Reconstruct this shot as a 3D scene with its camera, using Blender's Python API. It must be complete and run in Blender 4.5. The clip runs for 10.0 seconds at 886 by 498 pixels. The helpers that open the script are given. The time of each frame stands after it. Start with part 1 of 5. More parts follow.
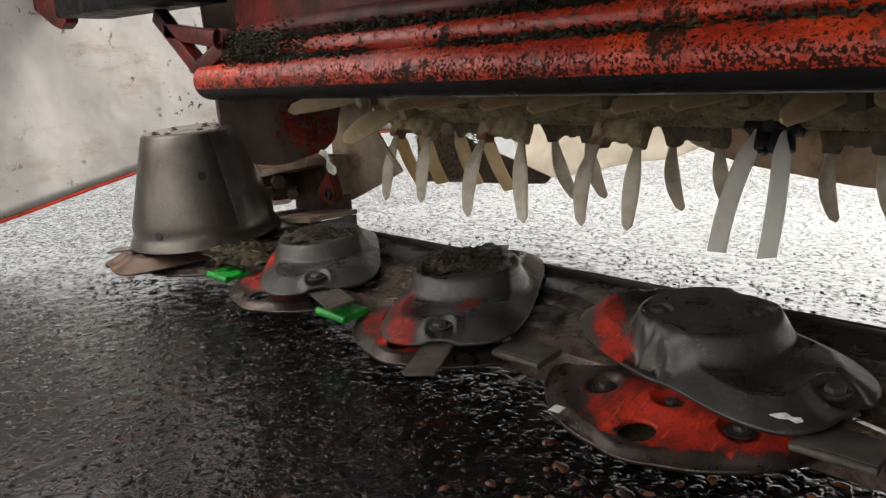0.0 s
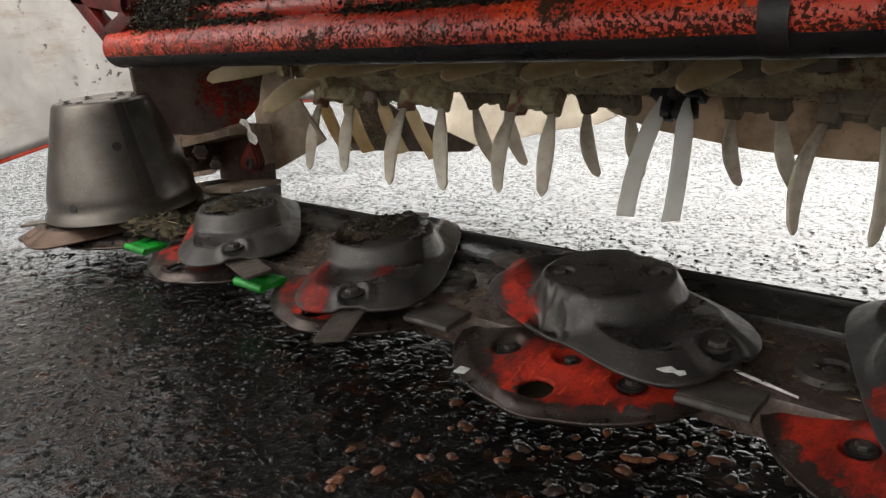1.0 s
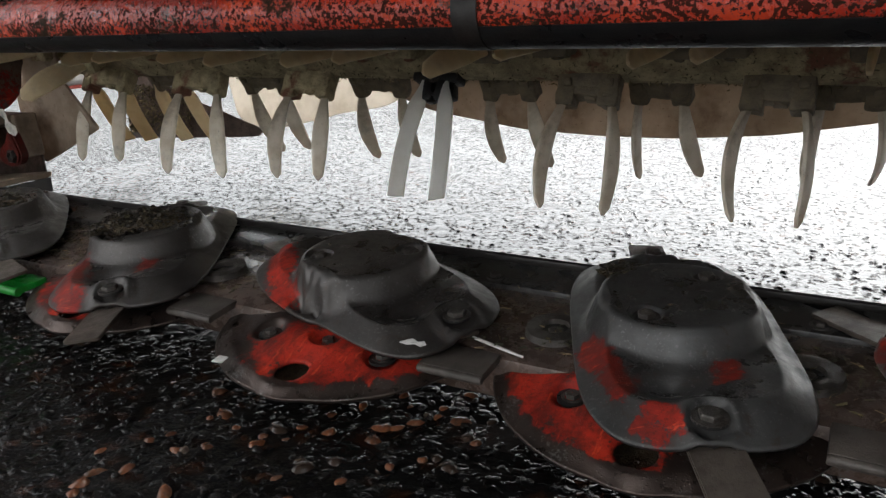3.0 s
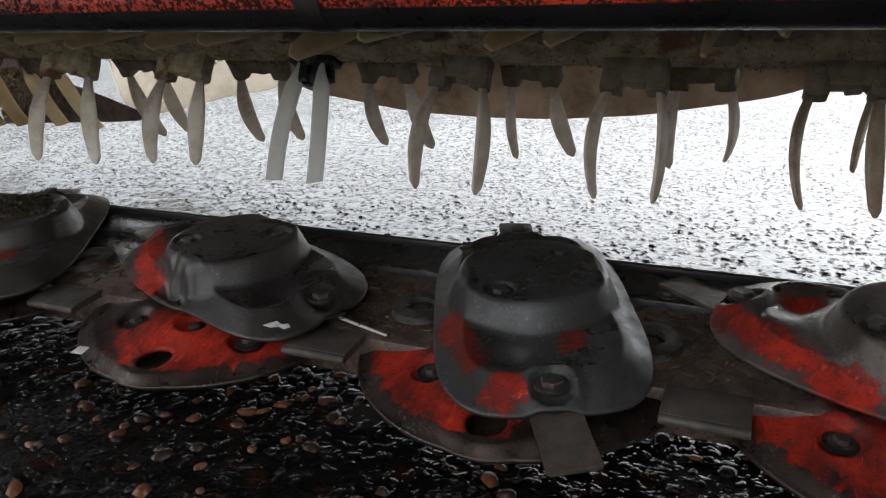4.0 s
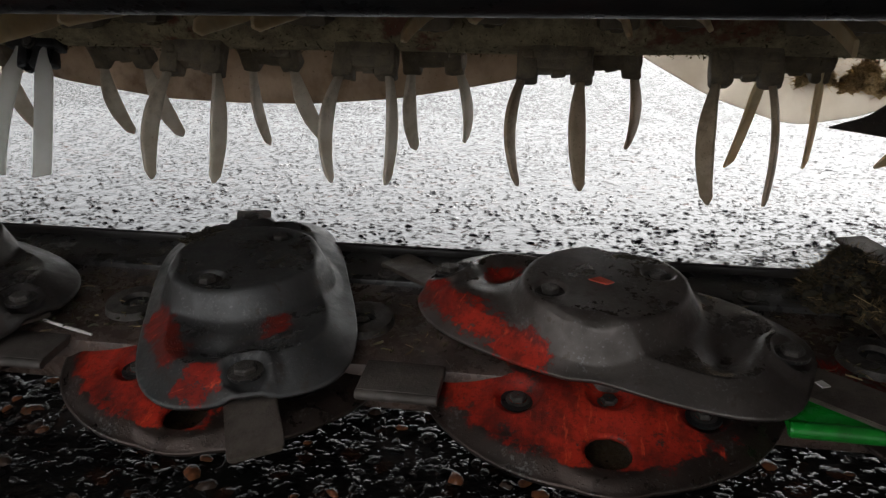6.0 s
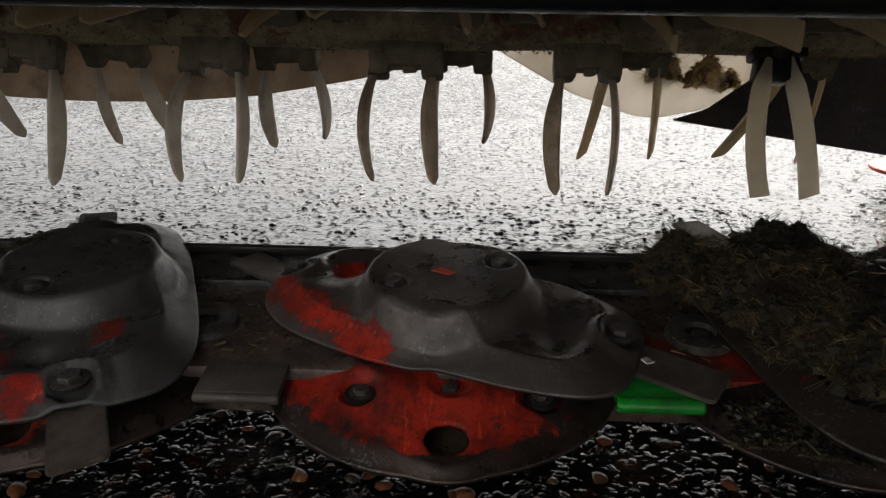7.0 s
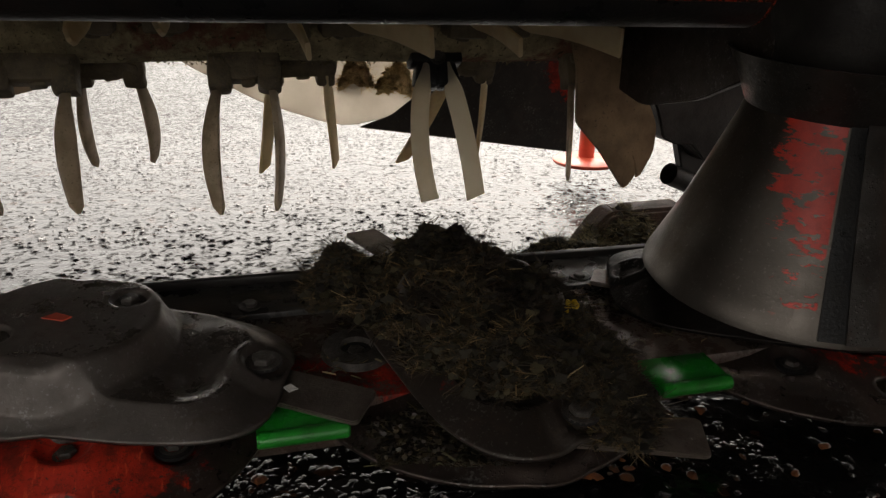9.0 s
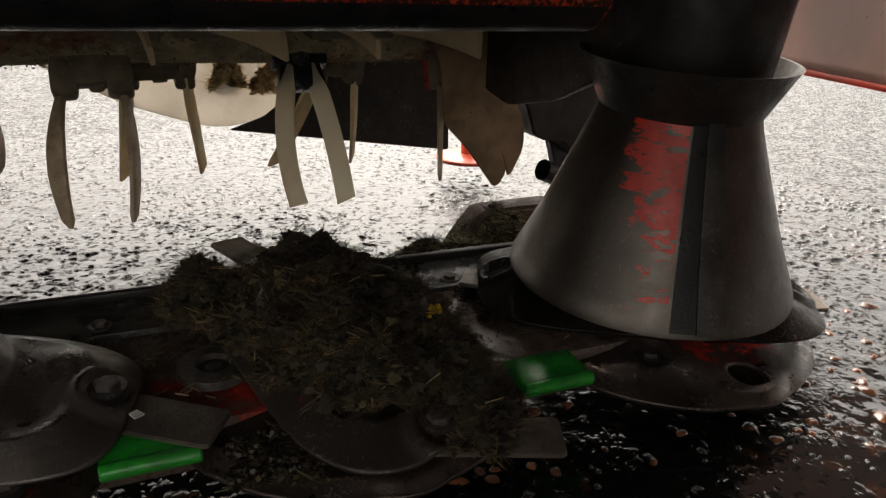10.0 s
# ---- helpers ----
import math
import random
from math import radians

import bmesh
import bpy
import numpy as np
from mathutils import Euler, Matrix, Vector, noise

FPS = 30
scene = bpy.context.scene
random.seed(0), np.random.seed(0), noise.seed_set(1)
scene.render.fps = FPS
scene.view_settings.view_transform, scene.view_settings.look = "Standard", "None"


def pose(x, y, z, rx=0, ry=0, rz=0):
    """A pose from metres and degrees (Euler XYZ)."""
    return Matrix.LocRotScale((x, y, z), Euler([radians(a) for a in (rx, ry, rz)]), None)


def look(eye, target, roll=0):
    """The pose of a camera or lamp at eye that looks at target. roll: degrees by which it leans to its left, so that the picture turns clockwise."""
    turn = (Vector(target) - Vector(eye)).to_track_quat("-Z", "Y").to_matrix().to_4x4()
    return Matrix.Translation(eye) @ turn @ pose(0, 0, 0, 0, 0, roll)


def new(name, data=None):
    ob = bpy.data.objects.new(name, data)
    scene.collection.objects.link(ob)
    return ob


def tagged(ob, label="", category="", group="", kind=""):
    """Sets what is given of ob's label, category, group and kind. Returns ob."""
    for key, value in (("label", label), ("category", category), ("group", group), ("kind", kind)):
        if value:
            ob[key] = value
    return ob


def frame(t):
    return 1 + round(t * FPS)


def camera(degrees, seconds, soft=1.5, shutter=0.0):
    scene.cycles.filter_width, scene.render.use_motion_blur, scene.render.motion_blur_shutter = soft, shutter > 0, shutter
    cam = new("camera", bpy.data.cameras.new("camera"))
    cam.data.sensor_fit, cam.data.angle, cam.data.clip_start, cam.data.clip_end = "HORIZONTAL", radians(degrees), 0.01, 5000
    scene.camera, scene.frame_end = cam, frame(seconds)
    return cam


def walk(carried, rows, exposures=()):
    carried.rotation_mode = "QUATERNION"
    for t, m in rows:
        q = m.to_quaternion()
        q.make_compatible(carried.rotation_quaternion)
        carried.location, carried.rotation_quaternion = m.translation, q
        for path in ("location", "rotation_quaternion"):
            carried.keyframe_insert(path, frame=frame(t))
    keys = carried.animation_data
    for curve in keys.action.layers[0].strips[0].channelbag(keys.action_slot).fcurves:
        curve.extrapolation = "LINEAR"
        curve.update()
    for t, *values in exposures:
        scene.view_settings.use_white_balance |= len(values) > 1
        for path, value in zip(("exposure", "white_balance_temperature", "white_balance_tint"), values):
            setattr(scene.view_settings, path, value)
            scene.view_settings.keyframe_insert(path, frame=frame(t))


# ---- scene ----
cam = camera(61.0, 10.0, 1.4)
PATH = [
    (0, (0.227, -0.826, 0.435), (-1.193, 0.508, -0.018), -2.5),
    (0.5, (0.24, -0.823, 0.424), (-1.155, 0.522, -0.071), -2.4),
    (1, (0.272, -0.802, 0.432), (-1.033, 0.615, -0.104), -2.4),
    (1.5, (0.295, -0.783, 0.427), (-0.901, 0.719, -0.132), -2.3),
    (2, (0.317, -0.774, 0.433), (-0.795, 0.788, -0.137), -2.3),
    (2.5, (0.347, -0.765, 0.439), (-0.686, 0.845, -0.146), -2.3),
    (2.7, (0.356, -0.764, 0.44), (-0.644, 0.865, -0.15), -2.2),
    (3.8, (0.416, -0.748, 0.441), (-0.373, 0.972, -0.207), -1.6),
    (4, (0.432, -0.745, 0.44), (-0.315, 0.991, -0.214), -1.5),
    (4.5, (0.46, -0.741, 0.437), (-0.168, 1.036, -0.234), -0.9),
    (5, (0.489, -0.735, 0.437), (-0.023, 1.075, -0.244), -0.4),
    (5.5, (0.515, -0.727, 0.441), (0.115, 1.107, -0.249), 0.0),
    (5.7, (0.538, -0.719, 0.442), (0.159, 1.117, -0.255), -0.3),
    (6.8, (0.604, -0.71, 0.434), (0.503, 1.162, -0.263), 1.1),
    (7, (0.62, -0.711, 0.436), (0.565, 1.162, -0.264), 0.8),
    (7.5, (0.65, -0.711, 0.435), (0.723, 1.16, -0.266), 1.0),
    (8, (0.681, -0.704, 0.435), (0.897, 1.159, -0.262), 1.2),
    (8.5, (0.715, -0.694, 0.436), (1.092, 1.147, -0.249), 1.3),
    (9, (0.756, -0.677, 0.436), (1.293, 1.128, -0.236), 1.5),
    (9.5, (0.797, -0.676, 0.439), (1.462, 1.087, -0.232), 1.5),
    (10, (0.806, -0.678, 0.446), (1.573, 1.038, -0.236), 1.8),
]
walk(cam, [(t, look(eye, target, roll)) for t, eye, target, roll in PATH], [(0, 2.45, 6800, 8), (2.5, 2.45, 6500, 8), (4, 2.26, 6250, 8), (5.5, 2.0, 6350, 9), (7, 1.74, 6700, 10), (8, 1.64, 7000, 11), (10, 1.78, 7200, 11)])

# ---- world, sun, exposure ----
world = bpy.data.worlds.new("overcast")
scene.world = world
world.use_nodes = True
wn, wl = world.node_tree.nodes, world.node_tree.links
sky = wn.new("ShaderNodeTexSky")
sky.sky_type, sky.sun_disc = "NISHITA", False
sky.sun_elevation, sky.sun_rotation = radians(52), radians(20)
sky.air_density, sky.dust_density = 1.0, 6.0
grey = wn.new("ShaderNodeHueSaturation")
grey.inputs["Saturation"].default_value = 0.12
# cloud evens the sky out: the same sky, weaker, from the other side too
sky_b = wn.new("ShaderNodeTexSky")
sky_b.sky_type, sky_b.sun_disc = "NISHITA", False
sky_b.sun_elevation, sky_b.sun_rotation = radians(52), radians(200)
sky_b.air_density, sky_b.dust_density = 1.0, 6.0
even = wn.new("ShaderNodeMix")
even.data_type = "RGBA"
even.inputs[0].default_value = 0.17
wl.new(sky.outputs[0], even.inputs[6])
wl.new(sky_b.outputs[0], even.inputs[7])
wl.new(even.outputs[2], grey.inputs["Color"])
wl.new(grey.outputs[0], wn["Background"].inputs["Color"])
wn["Background"].inputs["Strength"].default_value = 0.15
sun = new("sun", bpy.data.lights.new("sun", "SUN"))
sun.data.energy, sun.data.angle, sun.data.color = 1.0, radians(25), (1.0, 0.97, 0.92)
sun.matrix_world = look((1.2, 3.0, 4.2), (0, 0, 0))


# ---- materials ----
class Mat:
    """A small builder of node materials on object coordinates."""

    def __init__(self, name, rough=0.5, metal=0.0, spec=0.5):
        self.m = bpy.data.materials.new(name)
        self.m.use_nodes = True
        self.n, self.l = self.m.node_tree.nodes, self.m.node_tree.links
        self.b = self.n["Principled BSDF"]
        self.b.inputs["Roughness"].default_value = rough
        self.b.inputs["Metallic"].default_value = metal
        self.b.inputs["Specular IOR Level"].default_value = spec
        self.co = self.n.new("ShaderNodeTexCoord").outputs["Object"]

    def put(self, sock, v):
        if isinstance(v, bpy.types.NodeSocket):
            self.l.new(v, sock)
        elif isinstance(v, tuple):
            sock.default_value = (*v, 1.0) if len(v) == 3 and len(sock.default_value) == 4 else v
        else:
            sock.default_value = v

    def noise(self, scale, detail=4.0, rough=0.6, co=None, stretch=None):
        t = self.n.new("ShaderNodeTexNoise")
        t.inputs["Scale"].default_value, t.inputs["Detail"].default_value, t.inputs["Roughness"].default_value = scale, detail, rough
        c = co or self.co
        if stretch:
            v = self.n.new("ShaderNodeMapping")
            v.inputs["Scale"].default_value = stretch
            self.l.new(c, v.inputs["Vector"])
            c = v.outputs[0]
        self.l.new(c, t.inputs["Vector"])
        return t.outputs["Fac"]

    def voronoi(self, scale, out="Distance", co=None, feature="F1"):
        t = self.n.new("ShaderNodeTexVoronoi")
        t.feature = feature
        t.inputs["Scale"].default_value = scale
        self.l.new(co or self.co, t.inputs["Vector"])
        return t.outputs[out]

    def step(self, fac, lo, hi, a=0.0, b=1.0):
        t = self.n.new("ShaderNodeMapRange")
        t.interpolation_type = "SMOOTHSTEP"
        for k, v in (("From Min", lo), ("From Max", hi), ("To Min", a), ("To Max", b)):
            t.inputs[k].default_value = v
        self.l.new(fac, t.inputs["Value"])
        return t.outputs[0]

    def mix(self, fac, a, b):
        t = self.n.new("ShaderNodeMix")
        t.data_type = "RGBA"
        self.put(t.inputs[0], fac)
        self.put(t.inputs[6], a)
        self.put(t.inputs[7], b)
        return t.outputs[2]

    def math(self, op, a, b=0.0):
        t = self.n.new("ShaderNodeMath")
        t.operation = op
        self.put(t.inputs[0], a)
        self.put(t.inputs[1], b)
        return t.outputs[0]

    def ball(self, centre, radius, wobble, stretch=(1, 1, 1)):
        """1 inside an uneven blob of paint at centre, 0 outside."""
        d = self.n.new("ShaderNodeVectorMath")
        d.operation = "SUBTRACT"
        self.l.new(self.co, d.inputs[0])
        d.inputs[1].default_value = centre
        s = self.n.new("ShaderNodeVectorMath")
        s.operation = "MULTIPLY"
        self.l.new(d.outputs[0], s.inputs[0])
        s.inputs[1].default_value = stretch
        ln = self.n.new("ShaderNodeVectorMath")
        ln.operation = "LENGTH"
        self.l.new(s.outputs[0], ln.inputs[0])
        x = self.math("ADD", ln.outputs["Value"], self.math("MULTIPLY", self.math("SUBTRACT", wobble, 0.5), radius * 2.2))
        return self.step(x, radius * 0.66, radius * 1.04, 1.0, 0.0)

    def run(self, a, b, radius, wobble):
        """1 inside an uneven run of paint from a to b, 0 outside."""
        def vec(op, x, y):
            t = self.n.new("ShaderNodeVectorMath")
            t.operation = op
            for sock, v in zip(t.inputs, (x, y)):
                self.put(sock, v)
            return t.outputs["Value" if op in ("DOT_PRODUCT", "LENGTH") else "Vector"]
        ab = Vector(b) - Vector(a)
        rel = vec("SUBTRACT", self.co, tuple(a))
        h = self.math("DIVIDE", vec("DOT_PRODUCT", rel, tuple(ab)), ab.length_squared)
        h = self.math("MINIMUM", self.math("MAXIMUM", h, 0.0), 1.0)
        sc = self.n.new("ShaderNodeVectorMath")
        sc.operation = "SCALE"
        sc.inputs[0].default_value = tuple(ab)
        self.l.new(h, sc.inputs["Scale"])
        d = vec("LENGTH", vec("SUBTRACT", rel, sc.outputs[0]), (0.0, 0.0, 0.0))
        x = self.math("ADD", d, self.math("MULTIPLY", self.math("SUBTRACT", wobble, 0.5), radius * 3.4))
        return self.step(x, radius * 0.55, radius * 1.08, 1.0, 0.0)

    def bump(self, height, dist, strength=1.0):
        t = self.n.new("ShaderNodeBump")
        t.inputs["Distance"].default_value, t.inputs["Strength"].default_value = dist, strength
        self.l.new(height, t.inputs["Height"])
        self.l.new(t.outputs[0], self.b.inputs["Normal"])

    def base(self, c):
        self.put(self.b.inputs["Base Color"], c)
        return self

    def rough(self, v):
        self.put(self.b.inputs["Roughness"], v)
        return self


RED, GRIME = (0.50, 0.032, 0.015), (0.022, 0.017, 0.013)


def grimy(name, c1, c2, rough=0.5, metal=0.0, scale=22.0, specks=0.55, bump=0.0006, dirt=GRIME, amount=0.35, glow=0.0, root=None):
    """A surface between two tones with fine specks and blotches of dirt."""
    k = Mat(name, rough, metal)
    big, fine = k.noise(scale, 5), k.noise(scale * 12, 3, 0.7)
    c = k.mix(k.step(big, 0.35, 0.68), c1, c2)
    c = k.mix(k.step(fine, specks, specks + 0.08, 0.0, 0.75), c, dirt)
    c = k.mix(k.math("MULTIPLY", k.step(k.noise(scale * 0.45, 6, 0.7), 0.5, 0.66), amount), c, dirt)
    if root:
        # caked crop thins out along the tine
        xyz = k.n.new("ShaderNodeSeparateXYZ")
        k.l.new(k.co, xyz.inputs[0])
        down = k.math("ADD", xyz.outputs[2], k.math("MULTIPLY", k.math("SUBTRACT", k.noise(40, 5, 0.7), 0.5), 0.07))
        c = k.mix(k.step(down, -0.175, -0.100, 0.0, 0.8), c, root)
    k.base(c)
    k.rough(k.step(big, 0.3, 0.7, max(0.05, rough - 0.12), min(1.0, rough + 0.15)))
    k.bump(k.math("ADD", fine, k.math("MULTIPLY", big, 2.0)), bump)
    if glow:
        # thin nylon and rubber pass some of the light behind them
        tr = k.n.new("ShaderNodeBsdfTranslucent")
        k.l.new(c, tr.inputs["Color"])
        mx = k.n.new("ShaderNodeMixShader")
        mx.inputs[0].default_value = glow
        k.l.new(k.b.outputs[0], mx.inputs[1])
        k.l.new(tr.outputs[0], mx.inputs[2])
        k.l.new(mx.outputs[0], k.n["Material Output"].inputs["Surface"])
    return k.m


def painted_steel(name, patches, steel=(0.100, 0.095, 0.088), steel2=(0.046, 0.041, 0.037), rough=0.40, cover=0.52, metal=0.65, rim=0.0, specks=1.0, wet=False):
    """Bare dark steel with what is left of the red paint, as uneven patches (centre, radius, stretch)."""
    k = Mat(name, rough, metal)
    big, fine, mid = k.noise(14, 5), k.noise(260, 3, 0.7), k.noise(45, 6, 0.72)
    c = k.mix(k.step(big, 0.3, 0.7), steel, steel2)
    c = k.mix(k.step(k.noise(70, 6, 0.7), 0.56, 0.66, 0.0, 0.6 * specks), c, (0.055, 0.036, 0.026))
    c = k.mix(k.step(k.math("ADD", k.math("MULTIPLY", fine, 0.6), k.math("MULTIPLY", k.noise(20, 5, 0.7), 0.4)), 0.56, 0.64, 0.0, 0.6 * specks), c, (0.17, 0.165, 0.16))
    mask = None
    for centre, radius, stretch in patches:
        ragged = k.math("ADD", k.math("MULTIPLY", mid, 0.6), k.math("MULTIPLY", k.noise(120, 4, 0.7), 0.4))
        b = k.ball(centre, radius, mid, stretch) if stretch[0] != "to" else k.run(centre, stretch[1], radius, ragged)
        mask = b if mask is None else k.math("MAXIMUM", mask, b)
    if mask is not None:
        worn = k.step(k.math("ADD", k.math("MULTIPLY", mid, 0.6), k.math("MULTIPLY", k.noise(150, 4, 0.75), 0.4)), cover - 0.04, cover + 0.10, 1.0, 0.0)
        mask = k.math("MULTIPLY", mask, worn)
        if rim:
            # the outer rim is scraped bare
            ln = k.n.new("ShaderNodeVectorMath")
            ln.operation = "LENGTH"
            k.l.new(k.co, ln.inputs[0])
            edge = k.math("ADD", ln.outputs["Value"], k.math("MULTIPLY", k.math("SUBTRACT", mid, 0.5), 0.05))
            mask = k.math("MULTIPLY", mask, k.step(edge, rim - 0.004, rim + 0.006, 1.0, 0.0))
        red = k.mix(k.step(big, 0.3, 0.7), RED, (0.20, 0.014, 0.010))
        red = k.mix(k.step(k.noise(210, 5, 0.8), 0.50, 0.62, 0.0, 0.25 + 0.35 * specks), red, (0.075, 0.014, 0.010))
        red = k.mix(k.step(k.noise(24, 7, 0.75, stretch=(1.0, 0.55, 1.0)), 0.43, 0.62, 0.0, 0.2 + 0.62 * specks), red, (0.10, 0.015, 0.011))
        red = k.mix(k.step(k.noise(70, 5, 0.7, stretch=(2.2, 0.35, 1.0)), 0.58, 0.66, 0.0, 0.6), red, (0.72, 0.090, 0.035))
        red = k.mix(k.step(k.noise(11, 6, 0.7), 0.50, 0.64, 0.0, 0.72), red, (0.070, 0.016, 0.012))
        # thin, dirty paint towards the worn edges
        red = k.mix(k.step(mask, 0.25, 0.95), (0.085, 0.012, 0.010), red)
        c = k.mix(k.step(mask, 0.0, 0.9), c, red)
        k.put(k.b.inputs["Specular IOR Level"], k.math("SUBTRACT", 0.5, k.math("MULTIPLY", mask, 0.28)))
        k.put(k.b.inputs["Metallic"], k.math("MULTIPLY", k.math("SUBTRACT", 1.0, mask), metal))
    k.base(c)
    sheen = k.step(mid, 0.3, 0.7, rough - 0.14, rough + 0.16)
    sheen = sheen if mask is None else k.math("ADD", sheen, k.math("MULTIPLY", mask, 0.18))
    beads = k.math("MULTIPLY", k.step(k.voronoi(330), 0.10, 0.34, 1.0, 0.0), k.step(k.noise(22, 4, 0.6), 0.46, 0.60))
    if wet:
        # water stands on what lies flat
        up = k.n.new("ShaderNodeSeparateXYZ")
        k.l.new(k.n.new("ShaderNodeNewGeometry").outputs["Normal"], up.inputs[0])
        flat = k.step(up.outputs[2], 0.90, 0.985)
        film = k.math("MULTIPLY", flat, k.step(k.noise(12, 5, 0.65), 0.40, 0.60))
        sheen = k.math("SUBTRACT", sheen, k.math("MULTIPLY", film, 0.20))
        beads = k.math("MULTIPLY", k.math("MULTIPLY", beads, flat), 2.2)
    k.rough(sheen)
    relief = k.math("ADD", k.math("MULTIPLY", mid, 0.8), k.math("ADD", k.math("MULTIPLY", fine, 0.35), k.math("MULTIPLY", beads, 0.6 * specks)))
    k.bump(relief, 0.0006 * max(0.35, specks))
    return k.m


def wet_ground():
    k = Mat("wet_asphalt", 0.08)
    k.b.inputs["IOR"].default_value = 1.36
    # uneven chips: the cells are pushed about by noise
    push = k.n.new("ShaderNodeTexNoise")
    push.inputs["Scale"].default_value, push.inputs["Detail"].default_value = 55.0, 3.0
    k.l.new(k.co, push.inputs["Vector"])
    off = k.n.new("ShaderNodeVectorMath")
    off.operation = "MULTIPLY_ADD"
    k.l.new(push.outputs["Color"], off.inputs[0])
    off.inputs[1].default_value = (0.030, 0.022, 0.0)
    k.l.new(k.co, off.inputs[2])
    co = off.outputs[0]

    def chips(scale, lo, hi, keep):
        hue = k.n.new("ShaderNodeSeparateColor")
        k.l.new(k.voronoi(scale, "Color", co), hue.inputs[0])
        return k.math("MULTIPLY", k.step(k.voronoi(scale, "Distance", co), lo, hi, 1.0, 0.0), k.step(hue.outputs[2], keep, keep + 0.05)), hue

    coarse, hue = chips(66, 0.08, 0.50, 0.42)
    small, _ = chips(125, 0.05, 0.48, 0.60)
    drops, _ = chips(170, 0.0, 0.45, 0.50)
    patch, fine = k.noise(3.0, 5, 0.6), k.noise(230, 4, 0.7)
    c = k.mix(k.step(hue.outputs[0], 0.55, 0.75), (0.005, 0.005, 0.005), (0.008, 0.007, 0.006))
    c = k.mix(k.step(hue.outputs[1], 0.88, 0.93), c, (0.026, 0.011, 0.006))
    c = k.mix(k.step(patch, 0.4, 0.65, 0.0, 0.5), c, (0.004, 0.004, 0.004))
    k.base(c)
    # chips stand damp and dull out of a thin, smooth film of water
    tops = k.step(coarse, 0.25, 0.65)
    stone = k.math("MAXIMUM", tops, k.math("MULTIPLY", k.step(small, 0.25, 0.65), 0.8))
    # a patch worn smooth beside the end drum
    smooth = k.step(k.ball((1.28, -0.46, 0.0), 0.50, k.noise(7, 4, 0.6)), 0.0, 1.0, 1.0, 0.14)
    film = k.step(k.noise(26, 5, 0.7), 0.35, 0.7, 0.03, 0.08)
    k.rough(k.math("ADD", film, k.math("MULTIPLY", tops, 0.12)))
    k.put(k.b.inputs["Specular IOR Level"], k.math("SUBTRACT", 0.5, k.math("MULTIPLY", stone, 0.44)))
    h = k.math("ADD", k.math("MULTIPLY", coarse, 1.0), k.math("MULTIPLY", small, 0.8))
    h = k.math("ADD", h, k.math("MULTIPLY", drops, k.step(k.noise(11, 4, 0.6), 0.44, 0.56, 0.0, 1.2)))
    h = k.math("ADD", h, k.math("MULTIPLY", k.noise(38, 4, 0.6, stretch=(0.6, 1.0, 1.0)), 1.1))
    h = k.math("ADD", h, k.math("MULTIPLY", k.noise(110, 3, 0.6), 0.5))
    h = k.math("ADD", h, k.math("MULTIPLY", fine, 0.10))
    k.bump(k.math("MULTIPLY", h, smooth), 0.0016, 1.0)
    return k.m


def pebble_material():
    k = Mat("pebble", 0.10)
    geo = k.n.new("ShaderNodeNewGeometry")
    ramp = k.n.new("ShaderNodeValToRGB")
    ramp.color_ramp.interpolation = "CONSTANT"
    stops = ((0.0, (0.16, 0.055, 0.024)), (0.45, (0.095, 0.036, 0.018)), (0.78, (0.035, 0.022, 0.016)), (0.92, (0.012, 0.012, 0.011)), (0.975, (0.09, 0.062, 0.046)))
    while len(ramp.color_ramp.elements) < len(stops):
        ramp.color_ramp.elements.new(1.0)
    for e, (p, c) in zip(ramp.color_ramp.elements, stops):
        e.position, e.color = p, (*c, 1)
    k.l.new(geo.outputs["Random Per Island"], ramp.inputs[0])
    k.base(k.mix(k.step(k.noise(180, 4), 0.4, 0.7, 0.0, 0.6), ramp.outputs[0], (0.03, 0.022, 0.018)))
    k.bump(k.noise(350, 3), 0.0006)
    return k.m


def straw_material(name, stops, rough=0.75, glow=0.0, rot=None):
    k = Mat(name, rough)
    geo = k.n.new("ShaderNodeNewGeometry")
    ramp = k.n.new("ShaderNodeValToRGB")
    while len(ramp.color_ramp.elements) < len(stops):
        ramp.color_ramp.elements.new(1.0)
    for e, (p, c) in zip(ramp.color_ramp.elements, stops):
        e.position, e.color = p, (*c, 1)
    k.l.new(geo.outputs["Random Per Island"], ramp.inputs[0])
    c = ramp.outputs[0]
    if rot:
        # wet, rotten places
        c = k.mix(k.step(k.noise(13, 4, 0.6), 0.42, 0.58, 0.0, 0.85), c, rot)
    k.base(c)
    if glow:
        tr = k.n.new("ShaderNodeBsdfTranslucent")
        k.l.new(ramp.outputs[0], tr.inputs["Color"])
        mx = k.n.new("ShaderNodeMixShader")
        mx.inputs[0].default_value = glow
        k.l.new(k.b.outputs[0], mx.inputs[1])
        k.l.new(tr.outputs[0], mx.inputs[2])
        k.l.new(mx.outputs[0], k.n["Material Output"].inputs["Surface"])
    return k.m


